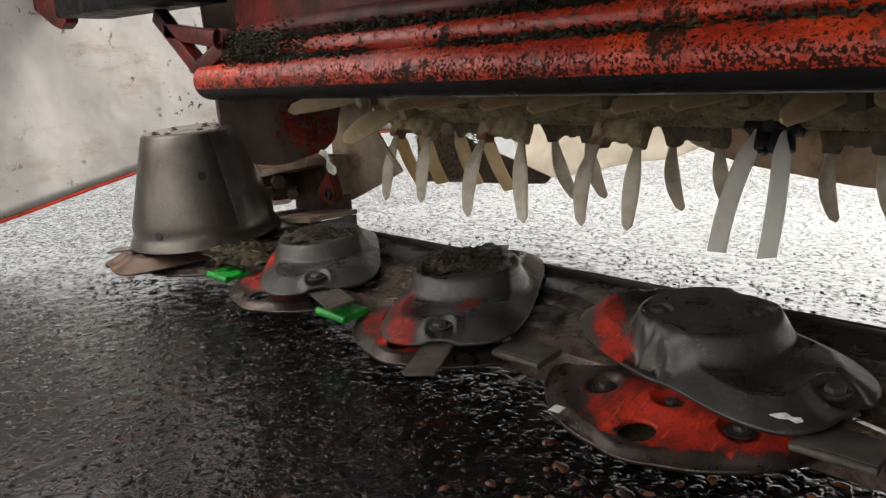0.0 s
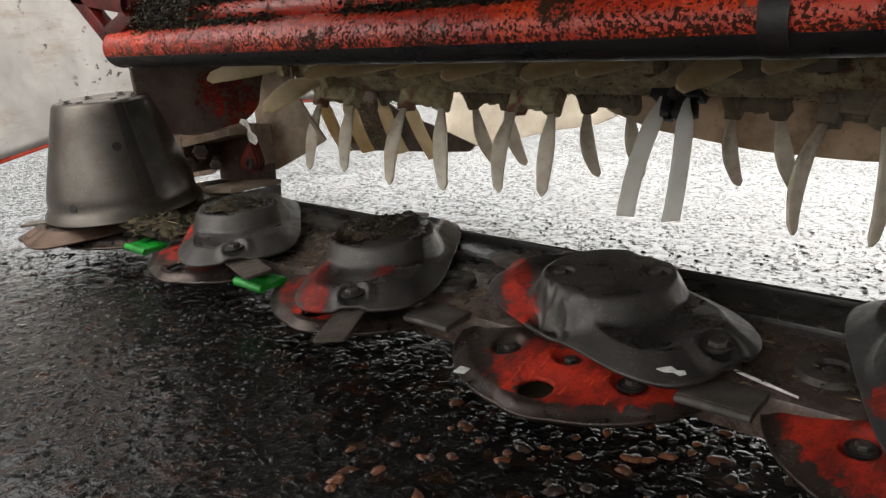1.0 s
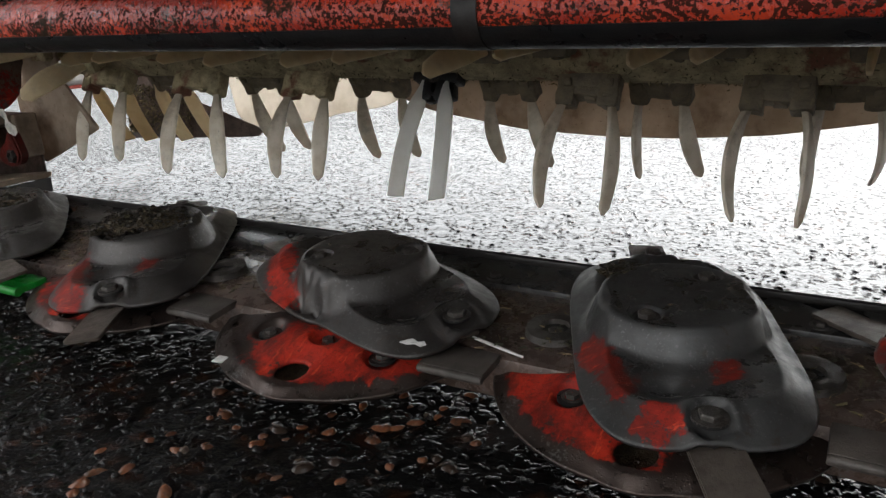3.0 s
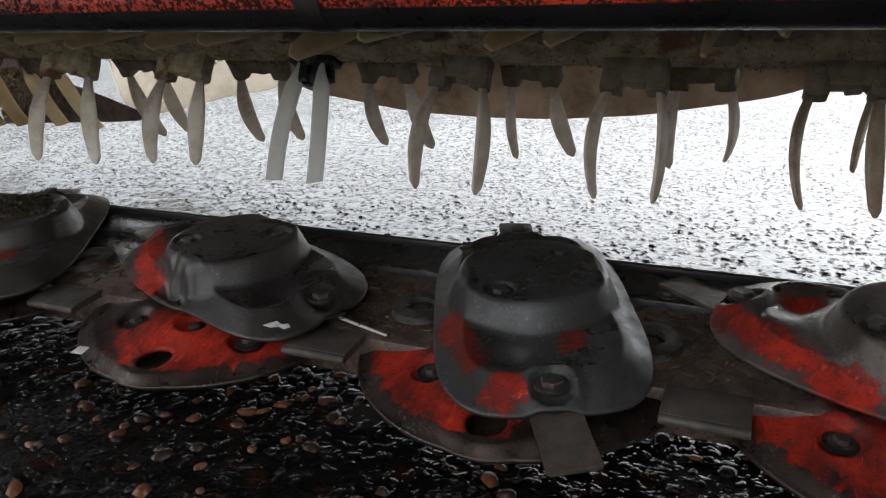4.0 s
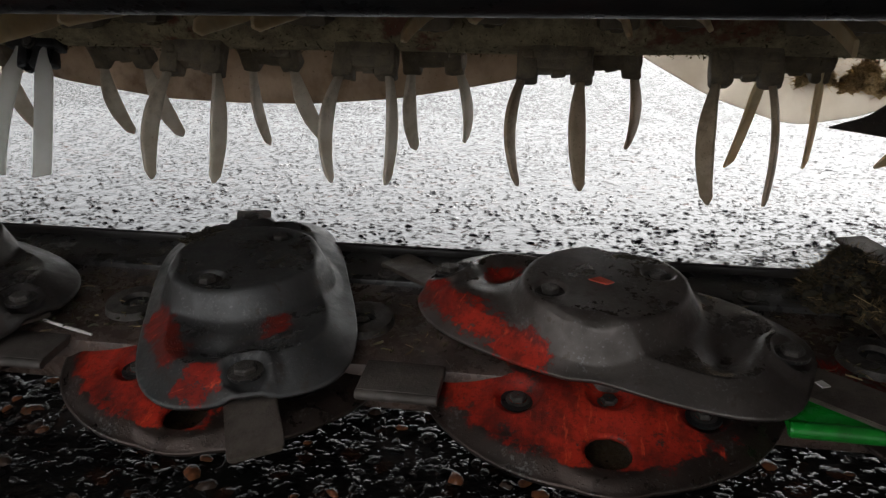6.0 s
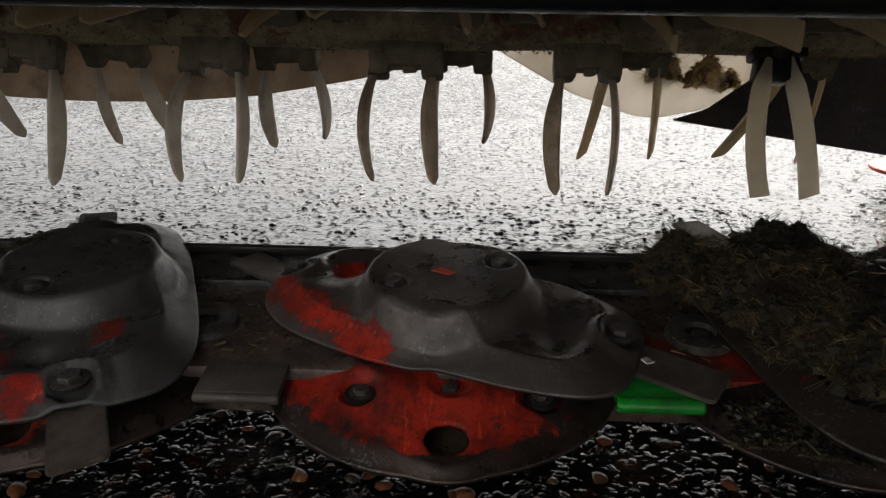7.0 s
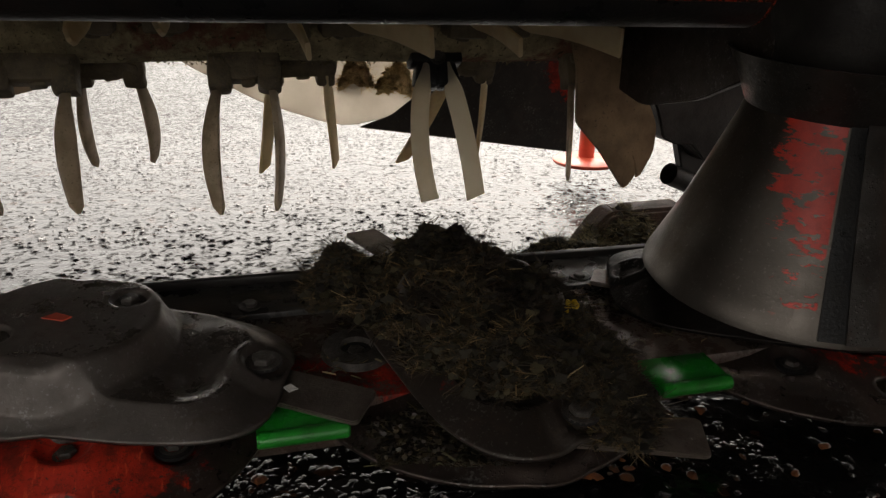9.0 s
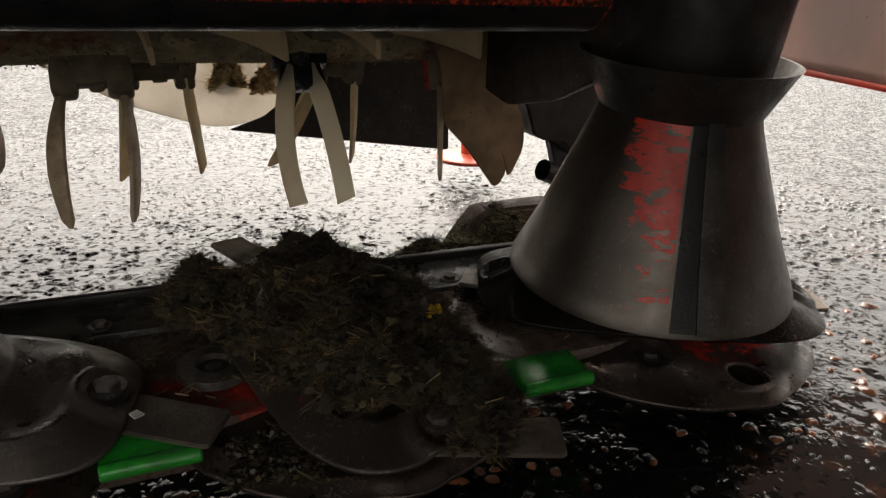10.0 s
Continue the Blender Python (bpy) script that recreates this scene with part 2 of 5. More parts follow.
def canvas_material(name, c1, c2):
    """Dirty coated fabric that lets some daylight through."""
    k = Mat(name, 0.55)
    big = k.noise(2.2, 6, 0.65, stretch=(1, 1, 0.6))
    c = k.mix(k.step(big, 0.35, 0.68), c1, c2)
    c = k.mix(k.step(k.noise(1.5, 5, 0.6, stretch=(1, 1, 0.7)), 0.46, 0.66, 0.0, 0.6), c, (0.17, 0.165, 0.16))
    c = k.mix(k.step(k.noise(7, 7, 0.72, stretch=(1, 0.5, 1.6)), 0.54, 0.68, 0.0, 0.5), c, (0.30, 0.235, 0.175))
    # splashes come in groups
    near = k.step(k.noise(4.5, 4, 0.6), 0.46, 0.62)
    c = k.mix(k.math("MULTIPLY", k.step(k.noise(42, 4, 0.65), 0.60, 0.645), near), c, (0.045, 0.040, 0.028))
    c = k.mix(k.step(k.noise(150, 2, 0.5), 0.70, 0.74, 0.0, 0.3), c, (0.06, 0.05, 0.035))
    k.base(c)
    tr = k.n.new("ShaderNodeBsdfTranslucent")
    k.l.new(c, tr.inputs["Color"])
    mx = k.n.new("ShaderNodeMixShader")
    mx.inputs[0].default_value = 0.5
    k.l.new(k.b.outputs[0], mx.inputs[1])
    k.l.new(tr.outputs[0], mx.inputs[2])
    k.l.new(mx.outputs[0], k.n["Material Output"].inputs["Surface"])
    k.bump(k.math("ADD", k.noise(5, 3), k.math("MULTIPLY", k.noise(1.6, 2, 0.5), 3.0)), 0.02, 0.5)
    return k.m


ASPHALT, PEBBLE = wet_ground(), pebble_material()
CHIP = grimy("wet_chip", (0.006, 0.006, 0.006), (0.010, 0.008, 0.007), 0.13, 0.0, 120, 0.6, 0.0004, (0.028, 0.016, 0.010), 0.3)
STEEL = painted_steel("worn_dark_steel", [])
DARK = grimy("dark_grimy_steel", (0.030, 0.026, 0.023), (0.014, 0.012, 0.011), 0.45, 0.2)
BROWN = grimy("brown_grimy_steel", (0.15, 0.100, 0.078), (0.065, 0.045, 0.036), 0.38, 0.1)
BLOCK = grimy("rusty_brown_block", (0.085, 0.042, 0.026), (0.038, 0.022, 0.014), 0.6, 0.0, 30, 0.54, 0.002)
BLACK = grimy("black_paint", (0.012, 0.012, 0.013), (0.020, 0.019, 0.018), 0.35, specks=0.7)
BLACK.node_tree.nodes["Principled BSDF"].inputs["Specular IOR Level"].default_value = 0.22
RAIL = grimy("black_rail", (0.030, 0.029, 0.028), (0.054, 0.049, 0.045), 0.28, 0.1, 20, 0.60, 0.0005, (0.06, 0.055, 0.05), 0.3)
BOLT = grimy("bolt_steel", (0.095, 0.085, 0.076), (0.045, 0.038, 0.032), 0.45, 0.4, 60)
KNIFE = grimy("knife_steel", (0.16, 0.132, 0.110), (0.095, 0.076, 0.062), 0.4, 0.5, 30, 0.62)
GREEN = grimy("green_paint", (0.012, 0.30, 0.030), (0.008, 0.20, 0.020), 0.3, 0.0, 18, 0.66, 0.0003, amount=0.3)
GREYP = grimy("grey_guard", (0.095, 0.079, 0.067), (0.056, 0.046, 0.039), 0.5, 0.1, 25, 0.62)
TINE = grimy("worn_tine", (0.88, 0.80, 0.67), (0.70, 0.60, 0.46), 0.42, 0.0, 24, 0.64, 0.0004, (0.12, 0.085, 0.05), 0.42, 0.22, (0.40, 0.34, 0.25))
TINE_B = grimy("brown_stained_tine", (0.66, 0.52, 0.36), (0.44, 0.33, 0.21), 0.42, 0.0, 26, 0.60, 0.0004, (0.09, 0.06, 0.035), 0.5, 0.22, (0.30, 0.24, 0.17))
TINE_Y = grimy("yellowed_tine", (0.92, 0.79, 0.54), (0.80, 0.65, 0.40), 0.5, 0.0, 20, 0.70, 0.0003, (0.30, 0.24, 0.14), 0.25, 0.4)
TINE_W = grimy("white_tine", (0.93, 0.92, 0.88), (0.86, 0.84, 0.78), 0.35, 0.0, 14, 0.74, 0.0002, (0.50, 0.46, 0.38), 0.16, 0.62)
TINE_C = grimy("cream_tine", (0.95, 0.89, 0.76), (0.88, 0.80, 0.65), 0.35, 0.0, 14, 0.70, 0.0002, (0.50, 0.42, 0.30), 0.2, 0.8)
RUBBER = grimy("muddy_rubber", (0.54, 0.44, 0.34), (0.37, 0.285, 0.205), 0.7, 0.0, 12, 0.64, 0.0008, (0.14, 0.085, 0.055), 0.65, 0.35)
TORN = grimy("dark_torn_rubber", (0.30, 0.195, 0.11), (0.17, 0.108, 0.062), 0.7, 0.0, 16, 0.62, 0.0008, (0.06, 0.045, 0.03), 0.4, 0.1)
SHIELD = grimy("pale_shield", (0.70, 0.66, 0.60), (0.60, 0.56, 0.50), 0.5, 0.0, 9, 0.74, 0.0003, (0.30, 0.25, 0.19), 0.3, 0.55)
FOOTRED = grimy("faded_red_paint", (0.66, 0.10, 0.05), (0.50, 0.06, 0.03), 0.45, 0.0, 14, 0.70, 0.0003, amount=0.2)
PAPER = grimy("paper_scrap", (0.72, 0.70, 0.66), (0.55, 0.53, 0.50), 0.7, 0.0, 80, 0.75)
LABEL = grimy("thin_white_label", (0.90, 0.88, 0.82), (0.82, 0.80, 0.74), 0.6, 0.0, 60, 0.75, glow=0.6)
CHANNEL = grimy("tan_rusty_steel", (0.32, 0.25, 0.185), (0.20, 0.145, 0.10), 0.5, 0.1, 16, 0.62)
CANVAS = canvas_material("dirty_white_canvas", (0.48, 0.455, 0.43), (0.32, 0.307, 0.295))
COVER = canvas_material("grey_canvas", (0.16, 0.152, 0.144), (0.12, 0.114, 0.108))
PINKISH = canvas_material("faded_red_canvas", (0.56, 0.37, 0.32), (0.47, 0.29, 0.25))
HEM = canvas_material("red_hem", (0.62, 0.09, 0.05), (0.50, 0.06, 0.03))
HAY = straw_material("wet_hay", ((0.0, (0.08, 0.055, 0.025)), (0.6, (0.20, 0.14, 0.065)), (1.0, (0.45, 0.34, 0.18))))
MOSS = straw_material("mossy_bits", ((0.0, (0.020, 0.020, 0.008)), (0.5, (0.045, 0.042, 0.016)), (0.85, (0.09, 0.075, 0.030)), (1.0, (0.20, 0.16, 0.07))))
CLUMP = straw_material("matted_grass", ((0.0, (0.022, 0.015, 0.007)), (0.5, (0.070, 0.048, 0.020)), (0.88, (0.150, 0.100, 0.042)), (1.0, (0.34, 0.235, 0.105))), rot=(0.016, 0.010, 0.006))
SOIL = grimy("packed_hay", (0.075, 0.048, 0.022), (0.030, 0.019, 0.009), 0.9, 0.0, 40, 0.5, 0.004, (0.09, 0.07, 0.03), 0.5)
GOLD = straw_material("golden_hay", ((0.0, (0.30, 0.21, 0.09)), (0.6, (0.55, 0.41, 0.20)), (1.0, (0.80, 0.66, 0.38))), glow=0.6)
CRUST = straw_material("dried_crust", ((0.0, (0.06, 0.05, 0.024)), (0.5, (0.14, 0.115, 0.055)), (0.85, (0.24, 0.19, 0.10)), (1.0, (0.38, 0.31, 0.18))))
DIRT = straw_material("dark_crumbs", ((0.0, (0.014, 0.010, 0.007)), (0.55, (0.030, 0.022, 0.014)), (0.85, (0.050, 0.040, 0.018)), (1.0, (0.085, 0.062, 0.032))), 0.5)
MUD = straw_material("beam_mud", ((0.0, (0.018, 0.015, 0.009)), (0.55, (0.036, 0.030, 0.017)), (0.85, (0.060, 0.050, 0.024)), (1.0, (0.11, 0.09, 0.045))), 0.85)
STRAWCORE = grimy("golden_straw", (0.78, 0.61, 0.35), (0.55, 0.40, 0.20), 0.8, 0.0, 45, 0.54, 0.004, (0.10, 0.07, 0.03), 0.6, 0.45)
YELLOW = grimy("yellow_petal", (0.75, 0.50, 0.02), (0.62, 0.38, 0.01), 0.6, 0.0, 90, 0.8)


def rotor_material():
    """Tan crust of dried crop with the old red paint showing through in places."""
    k = Mat("crusted_rotor", 0.8)
    big, fine, red = k.noise(26, 6, 0.7), k.noise(240, 4, 0.75), k.noise(4.5, 4, 0.6)
    c = k.mix(k.step(big, 0.33, 0.66), (0.56, 0.47, 0.28), (0.25, 0.205, 0.125))
    c = k.mix(k.step(k.math("ADD", k.math("MULTIPLY", red, 0.7), k.math("MULTIPLY", big, 0.3)), 0.56, 0.62, 0.0, 0.75), c, (0.22, 0.055, 0.035))
    c = k.mix(k.step(fine, 0.58, 0.66, 0.0, 0.7), c, (0.085, 0.07, 0.04))
    k.base(c)
    k.bump(k.math("ADD", k.math("MULTIPLY", big, 2.5), fine), 0.0035)
    return k.m


ROTOR = rotor_material()


def beam_material():
    """Old red paint, splashed with flecks of black mud that lie thicker towards the lower edge."""
    k = Mat("weathered_red_beam", 0.32)
    mid, fine, big = k.noise(34, 6, 0.75), k.noise(230, 3, 0.65), k.noise(5, 5)
    c = k.mix(k.step(k.math("ADD", k.math("MULTIPLY", big, 0.6), k.math("MULTIPLY", k.noise(18, 5, 0.7), 0.4)), 0.36, 0.60), (0.74, 0.070, 0.018), (0.40, 0.026, 0.011))
    c = k.mix(k.step(k.noise(60, 5, 0.7, stretch=(0.25, 1, 1)), 0.50, 0.62, 0.0, 0.55), c, (0.22, 0.022, 0.012))
    xyz = k.n.new("ShaderNodeSeparateXYZ")
    k.l.new(k.co, xyz.inputs[0])
    low = k.step(xyz.outputs[2], 0.425, 0.470, 0.075, 0.0)
    flecks = k.math("ADD", k.math("ADD", k.math("MULTIPLY", mid, 0.30), k.math("MULTIPLY", fine, 0.70)), low)
    spots = k.step(flecks, 0.545, 0.575, 0.0, 0.92)
    c = k.mix(spots, c, (0.018, 0.013, 0.009))
    # dried mud in larger, ring-like stains
    stain = k.noise(15, 7, 0.72)
    c = k.mix(k.step(k.math("ABSOLUTE", k.math("SUBTRACT", stain, 0.62)), 0.0, 0.030, 0.9, 0.0), c, (0.034, 0.028, 0.014))
    cake = k.step(k.noise(8, 6, 0.75), 0.58, 0.63, 0.0, 0.94)
    c = k.mix(cake, c, (0.024, 0.020, 0.011))
    k.base(c)
    dull = k.math("MAXIMUM", spots, cake)
    k.put(k.b.inputs["Specular IOR Level"], k.math("SUBTRACT", 0.5, k.math("MULTIPLY", dull, 0.45)))
    k.rough(k.math("ADD", k.step(mid, 0.3, 0.7, 0.16, 0.38), k.math("MULTIPLY", dull, 0.4)))
    k.bump(k.math("ADD", mid, k.math("MULTIPLY", fine, 0.6)), 0.0014)
    return k.m


BEAM = beam_material()
HOLDER = grimy("dark_crusted_steel", (0.20, 0.160, 0.105), (0.085, 0.070, 0.052), 0.6, 0.1, 24, 0.56, 0.0015, (0.22, 0.175, 0.10), 0.5)
OLDRED = grimy("dark_old_red", (0.13, 0.011, 0.008), (0.034, 0.010, 0.008), 0.4, 0.0, 12, 0.58, 0.001, (0.02, 0.016, 0.012), 0.8)


# ---- mesh helpers ----
TOXZ = Matrix(((1, 0, 0, 0), (0, 0, -1, 0), (0, 1, 0, 0), (0, 0, 0, 1)))


def part(name, bm, material, parent=None, label="", m=None, smooth=True, sharp=35.0):
    me = bpy.data.meshes.new(name)
    bm.normal_update()
    for f in bm.faces:
        f.smooth = smooth
    if smooth:
        for e in bm.edges:
            if len(e.link_faces) == 2 and e.calc_face_angle(0) > radians(sharp):
                e.smooth = False
    bm.to_mesh(me)
    bm.free()
    me.materials.append(material)
    ob = new(name, me)
    if parent:
        ob.parent = parent
    if m is not None:
        ob.matrix_basis = m
    return tagged(ob, label)


def thing(name, label, category, m=None, group="", kind=""):
    ob = new(name)
    ob.empty_display_size = 0.05
    if m is not None:
        ob.matrix_basis = m
    return tagged(ob, label, category, group, kind)


def box(sx, sy, sz, c=(0, 0, 0), bevel=0.0, m=None, bm=None, seg=2):
    tmp = bmesh.new()
    bmesh.ops.create_cube(tmp, size=1.0)
    bmesh.ops.scale(tmp, vec=(sx, sy, sz), verts=tmp.verts)
    if bevel:
        bmesh.ops.bevel(tmp, geom=tmp.edges[:], offset=bevel, segments=seg, profile=0.5, affect="EDGES")
    bmesh.ops.translate(tmp, vec=c, verts=tmp.verts)
    if m is not None:
        tmp.transform(m)
    return join(bm, tmp)


def join(bm, tmp):
    if bm is None:
        return tmp
    me = bpy.data.meshes.new("tmp")
    tmp.to_mesh(me)
    tmp.free()
    bm.from_mesh(me)
    bpy.data.meshes.remove(me)
    return bm


def lathe(profile, n=48, m=None, bm=None, wobble=0.0, cap=False):
    """Turns a profile of (radius, height) about the z axis."""
    tmp = bmesh.new()
    rings = []
    for r, z in profile:
        ring = []
        for i in range(n):
            a = 2 * math.pi * i / n
            q = r * (1 + wobble * noise.noise((math.cos(a) * 1.5, math.sin(a) * 1.5, z * 12)))
            ring.append(tmp.verts.new((q * math.cos(a), q * math.sin(a), z)))
        rings.append(ring)
    for a, b in zip(rings, rings[1:]):
        for i in range(n):
            tmp.faces.new((a[i], a[(i + 1) % n], b[(i + 1) % n], b[i]))
    if cap:
        tmp.faces.new(rings[0][::-1])
        tmp.faces.new(rings[-1])
    bmesh.ops.recalc_face_normals(tmp, faces=tmp.faces)
    if m is not None:
        tmp.transform(m)
    return join(bm, tmp)


def slab(outline, thick, m=None, bevel=0.0, bm=None):
    """A flat outline in x, y made thick along z."""
    tmp = bmesh.new()
    lo = [tmp.verts.new((x, y, 0)) for x, y in outline]
    hi = [tmp.verts.new((x, y, thick)) for x, y in outline]
    n = len(lo)
    tmp.faces.new(lo[::-1])
    tmp.faces.new(hi)
    for i in range(n):
        tmp.faces.new((lo[i], lo[(i + 1) % n], hi[(i + 1) % n], hi[i]))
    bmesh.ops.recalc_face_normals(tmp, faces=tmp.faces)
    if bevel:
        bmesh.ops.bevel(tmp, geom=[e for e in tmp.edges if len(e.link_faces) == 2 and e.calc_face_angle(0) > 0.6], offset=bevel, segments=2, affect="EDGES")
    if m is not None:
        tmp.transform(m)
    return join(bm, tmp)


def rounded(points, r=0.02, k=5):
    """The outline with its corners rounded."""
    out, n = [], len(points)
    for i in range(n):
        p, a, b = Vector(points[i]), Vector(points[i - 1]), Vector(points[(i + 1) % n])
        u, v = a - p, b - p
        q = min(r, u.length * 0.45, v.length * 0.45)
        s, e = p + u.normalized() * q, p + v.normalized() * q
        for j in range(k + 1):
            t = j / k
            out.append(tuple((1 - t) ** 2 * s + 2 * t * (1 - t) * p + t * t * e))
    return out


def bolt_head(c, r=0.010, h=0.006, bm=None):
    tmp = lathe([(r * 1.5, 0), (r * 1.5, h * 0.3), (r * 1.02, h * 0.32)], 20)
    tmp = lathe([(r, h * 0.3), (r, h * 0.85), (r * 0.85, h), (0.0008, h)], 6, bm=tmp)
    bmesh.ops.translate(tmp, vec=c, verts=tmp.verts)
    return join(bm, tmp)


def sstep(x, a, b):
    t = min(1.0, max(0.0, (x - a) / (b - a)))
    return t * t * (3 - 2 * t)


def strands(rng, n, place, length, width, lift=0.5, curl=0.5):
    """Many bent blades of straw; place() gives the foot of each."""
    verts, faces = [], []
    for _ in range(n):
        p = Vector(place(rng))
        a, e = rng.uniform(0, 2 * math.pi), rng.gauss(0, lift)
        d = Vector((math.cos(a) * math.cos(e), math.sin(a) * math.cos(e), math.sin(e)))
        side = d.cross(Vector((rng.gauss(0, 1), rng.gauss(0, 1), rng.gauss(0, 1)))).normalized()
        ln, w = length * rng.uniform(0.3, 1.3), width * rng.uniform(0.5, 1.5)
        bend = Vector((rng.gauss(0, 1), rng.gauss(0, 1), rng.gauss(0, 0.6))) * curl * ln
        i = len(verts)
        for t in (0.0, 0.5, 1.0):
            q = p + d * ln * (t - 0.5) + bend * (t - 0.5) ** 2
            ww = w * (1.0 if t == 0.5 else 0.6)
            verts += [tuple(q - side * ww / 2), tuple(q + side * ww / 2)]
        faces += [(i, i + 1, i + 3, i + 2), (i + 2, i + 3, i + 5, i + 4)]
    return verts, faces


def crumbs(rng, n, place, size=1.0):
    """Small uneven lumps; place() gives the foot of each."""
    verts, faces = [], []
    for _ in range(n):
        p, r = Vector(place(rng)), size * rng.choice((0.0015, 0.002, 0.003, 0.0045)) * rng.uniform(0.7, 1.3)
        i = len(verts)
        turn = Euler((rng.uniform(0, 6), rng.uniform(0, 6), rng.uniform(0, 6)))
        for q in ((1, 0, 0), (-1, 0, 0), (0, 1, 0), (0, -1, 0), (0, 0, 1), (0, 0, -1)):
            w = Vector(q) * r * rng.uniform(0.5, 1.4)
            w.rotate(turn)
            verts.append(tuple(p + Vector((w.x * 1.3, w.y * 1.3, w.z * 0.8))))
        faces += [(i + a, i + b, i + c) for a in (0, 1) for b, c in ((2, 4), (4, 3), (3, 5), (5, 2))]
    return verts, faces


def stuff(name, verts, faces, material, label, category, parent=None, smooth=False):
    me = bpy.data.meshes.new(name)
    me.from_pydata(verts, [], faces)
    me.materials.append(material)
    if smooth:
        me.polygons.foreach_set("use_smooth", [True] * len(me.polygons))
    me.update()
    ob = new(name, me)
    if parent:
        ob.parent = parent
        return tagged(ob, label, kind="stuff")
    return tagged(ob, label, category, kind="stuff")


# ---- ground ----
def spaced(lo, hi, step, far):
    core = list(np.arange(lo, hi, step))
    out, s = [], step
    x = hi
    while x < far:
        out.append(x)
        s *= 1.25
        x += s
    out.append(far)
    back, s, x = [], step, lo - step
    while x > -far:
        back.append(x)
        s *= 1.25
        x -= s
    back.append(-far)
    return np.array(back[::-1] + core + out)


def build_ground():
    xs, ys = spaced(-1.5, 2.1, 0.008, 400.0), spaced(-0.45, 1.3, 0.008, 400.0)
    verts, nx, ny = [], len(xs), len(ys)
    for y in ys:
        for x in xs:
            z = 0.0
            if -1.7 < x < 2.3 and -0.7 < y < 1.6:
                z = 0.0016 * noise.noise((x * 30, y * 30, 0)) + 0.0012 * noise.noise((x * 70, y * 70, 5)) - 0.002
            verts.append((float(x), float(y), z - 0.0015))
    faces = [(j * nx + i, j * nx + i + 1, (j + 1) * nx + i + 1, (j + 1) * nx + i) for j in range(ny - 1) for i in range(nx - 1)]
    me = bpy.data.meshes.new("ground")
    me.from_pydata(verts, [], faces)
    me.polygons.foreach_set("use_smooth", [True] * len(me.polygons))
    me.materials.append(ASPHALT)
    me.update()
    tagged(new("ground", me), "wet dark pebbled asphalt ground", "ground", kind="structure")


def build_stones(name, n, xr, yr, radii, height, material, label, seed):
    """Many low, uneven stones half sunk in the surface."""
    g = np.random.default_rng(seed)
    k = 7
    x, y = g.uniform(*xr, n), g.uniform(*yr, n)
    keep = noise_field(x, y) > g.uniform(-0.55, 0.35, n)
    x, y = x[keep], y[keep]
    n = len(x)
    r = g.choice(radii, n) * g.uniform(0.75, 1.3, n)
    if yr[1] > 0.5:
        # finer grit towards the drum end and out from under the hood
        r *= 1.0 - 0.5 * np.clip((y - 0.35) / 0.7, 0, 1)
        r *= 0.5 + 0.5 * np.clip((x + 0.75) / 0.8, 0, 1)
    turn, long = g.uniform(0, 6.28, n), g.uniform(1.0, 1.7, n)
    a = np.arange(k) * 2 * math.pi / k
    verts = np.zeros((n, 2 * k + 1, 3))
    wob = g.uniform(0.72, 1.28, (n, k))
    h = r * g.uniform(*height, n)
    tilt = g.normal(0, 0.25, (n, 2))
    for ring, (q, z) in enumerate(((1.0, -0.35), (0.66, 0.75))):
        u, v = r[:, None] * wob * q * np.cos(a) * long[:, None], r[:, None] * wob * q * np.sin(a)
        zz = h[:, None] * (z + (tilt[:, :1] * u + tilt[:, 1:] * v) / r[:, None] * (0.9 if ring else 0.0))
        verts[:, ring * k:(ring + 1) * k] = np.stack((x[:, None] + u * np.cos(turn)[:, None] - v * np.sin(turn)[:, None], y[:, None] + u * np.sin(turn)[:, None] + v * np.cos(turn)[:, None], zz), -1)
    verts[:, 2 * k] = np.stack((x, y, h), -1)
    verts[:, :, 2] -= 0.0032
    base = (np.arange(n) * (2 * k + 1))[:, None]
    i, j = np.arange(k), (np.arange(k) + 1) % k
    quads = (base[:, :, None] + np.stack((i, j, j + k, i + k), -1)[None]).reshape(-1, 4)
    tris = (base[:, :, None] + np.stack((i + k, j + k, np.full(k, 2 * k)), -1)[None]).reshape(-1, 3)
    stuff(name, verts.reshape(-1, 3).tolist(), quads.tolist() + tris.tolist(), material, label, "stones", smooth=True)


def noise_field(x, y):
    """Where stones lie close together and where the tar covers them."""
    return np.array([noise.noise((float(p) * 5, float(q) * 5, 2.0)) + 0.5 * noise.noise((float(p) * 16, float(q) * 16, 7.0)) for p, q in zip(x, y)])


build_ground()
build_stones("asphalt_stones", 18000, (-1.9, 2.6), (0.10, 1.75), (0.003, 0.004, 0.005, 0.0065, 0.008), (0.22, 0.46), CHIP, "dark wet stones standing out of the asphalt", 4)
build_stones("asphalt_stones", 6500, (-1.9, 2.2), (-0.66, 0.10), (0.0025, 0.0032, 0.0042), (0.24, 0.42), CHIP, "small dark wet stones in the asphalt", 5)
build_stones("pebbles", 1350, (-0.32, 2.1), (-0.62, 0.02), (0.0045, 0.0055, 0.007, 0.0085), (0.30, 0.46), PEBBLE, "wet brown and grey pebbles set in the asphalt", 6)

# ---- cutter bar ----
# the bar leans forward by a few degrees; its own frame has x along the bar, y to the rear
LEANS = 5.0
BAR = pose(0, 0, 0.08, LEANS)
STATIONS = [-1.4, -1.0, -0.6, -0.2, 0.2, 0.6, 1.0, 1.4]


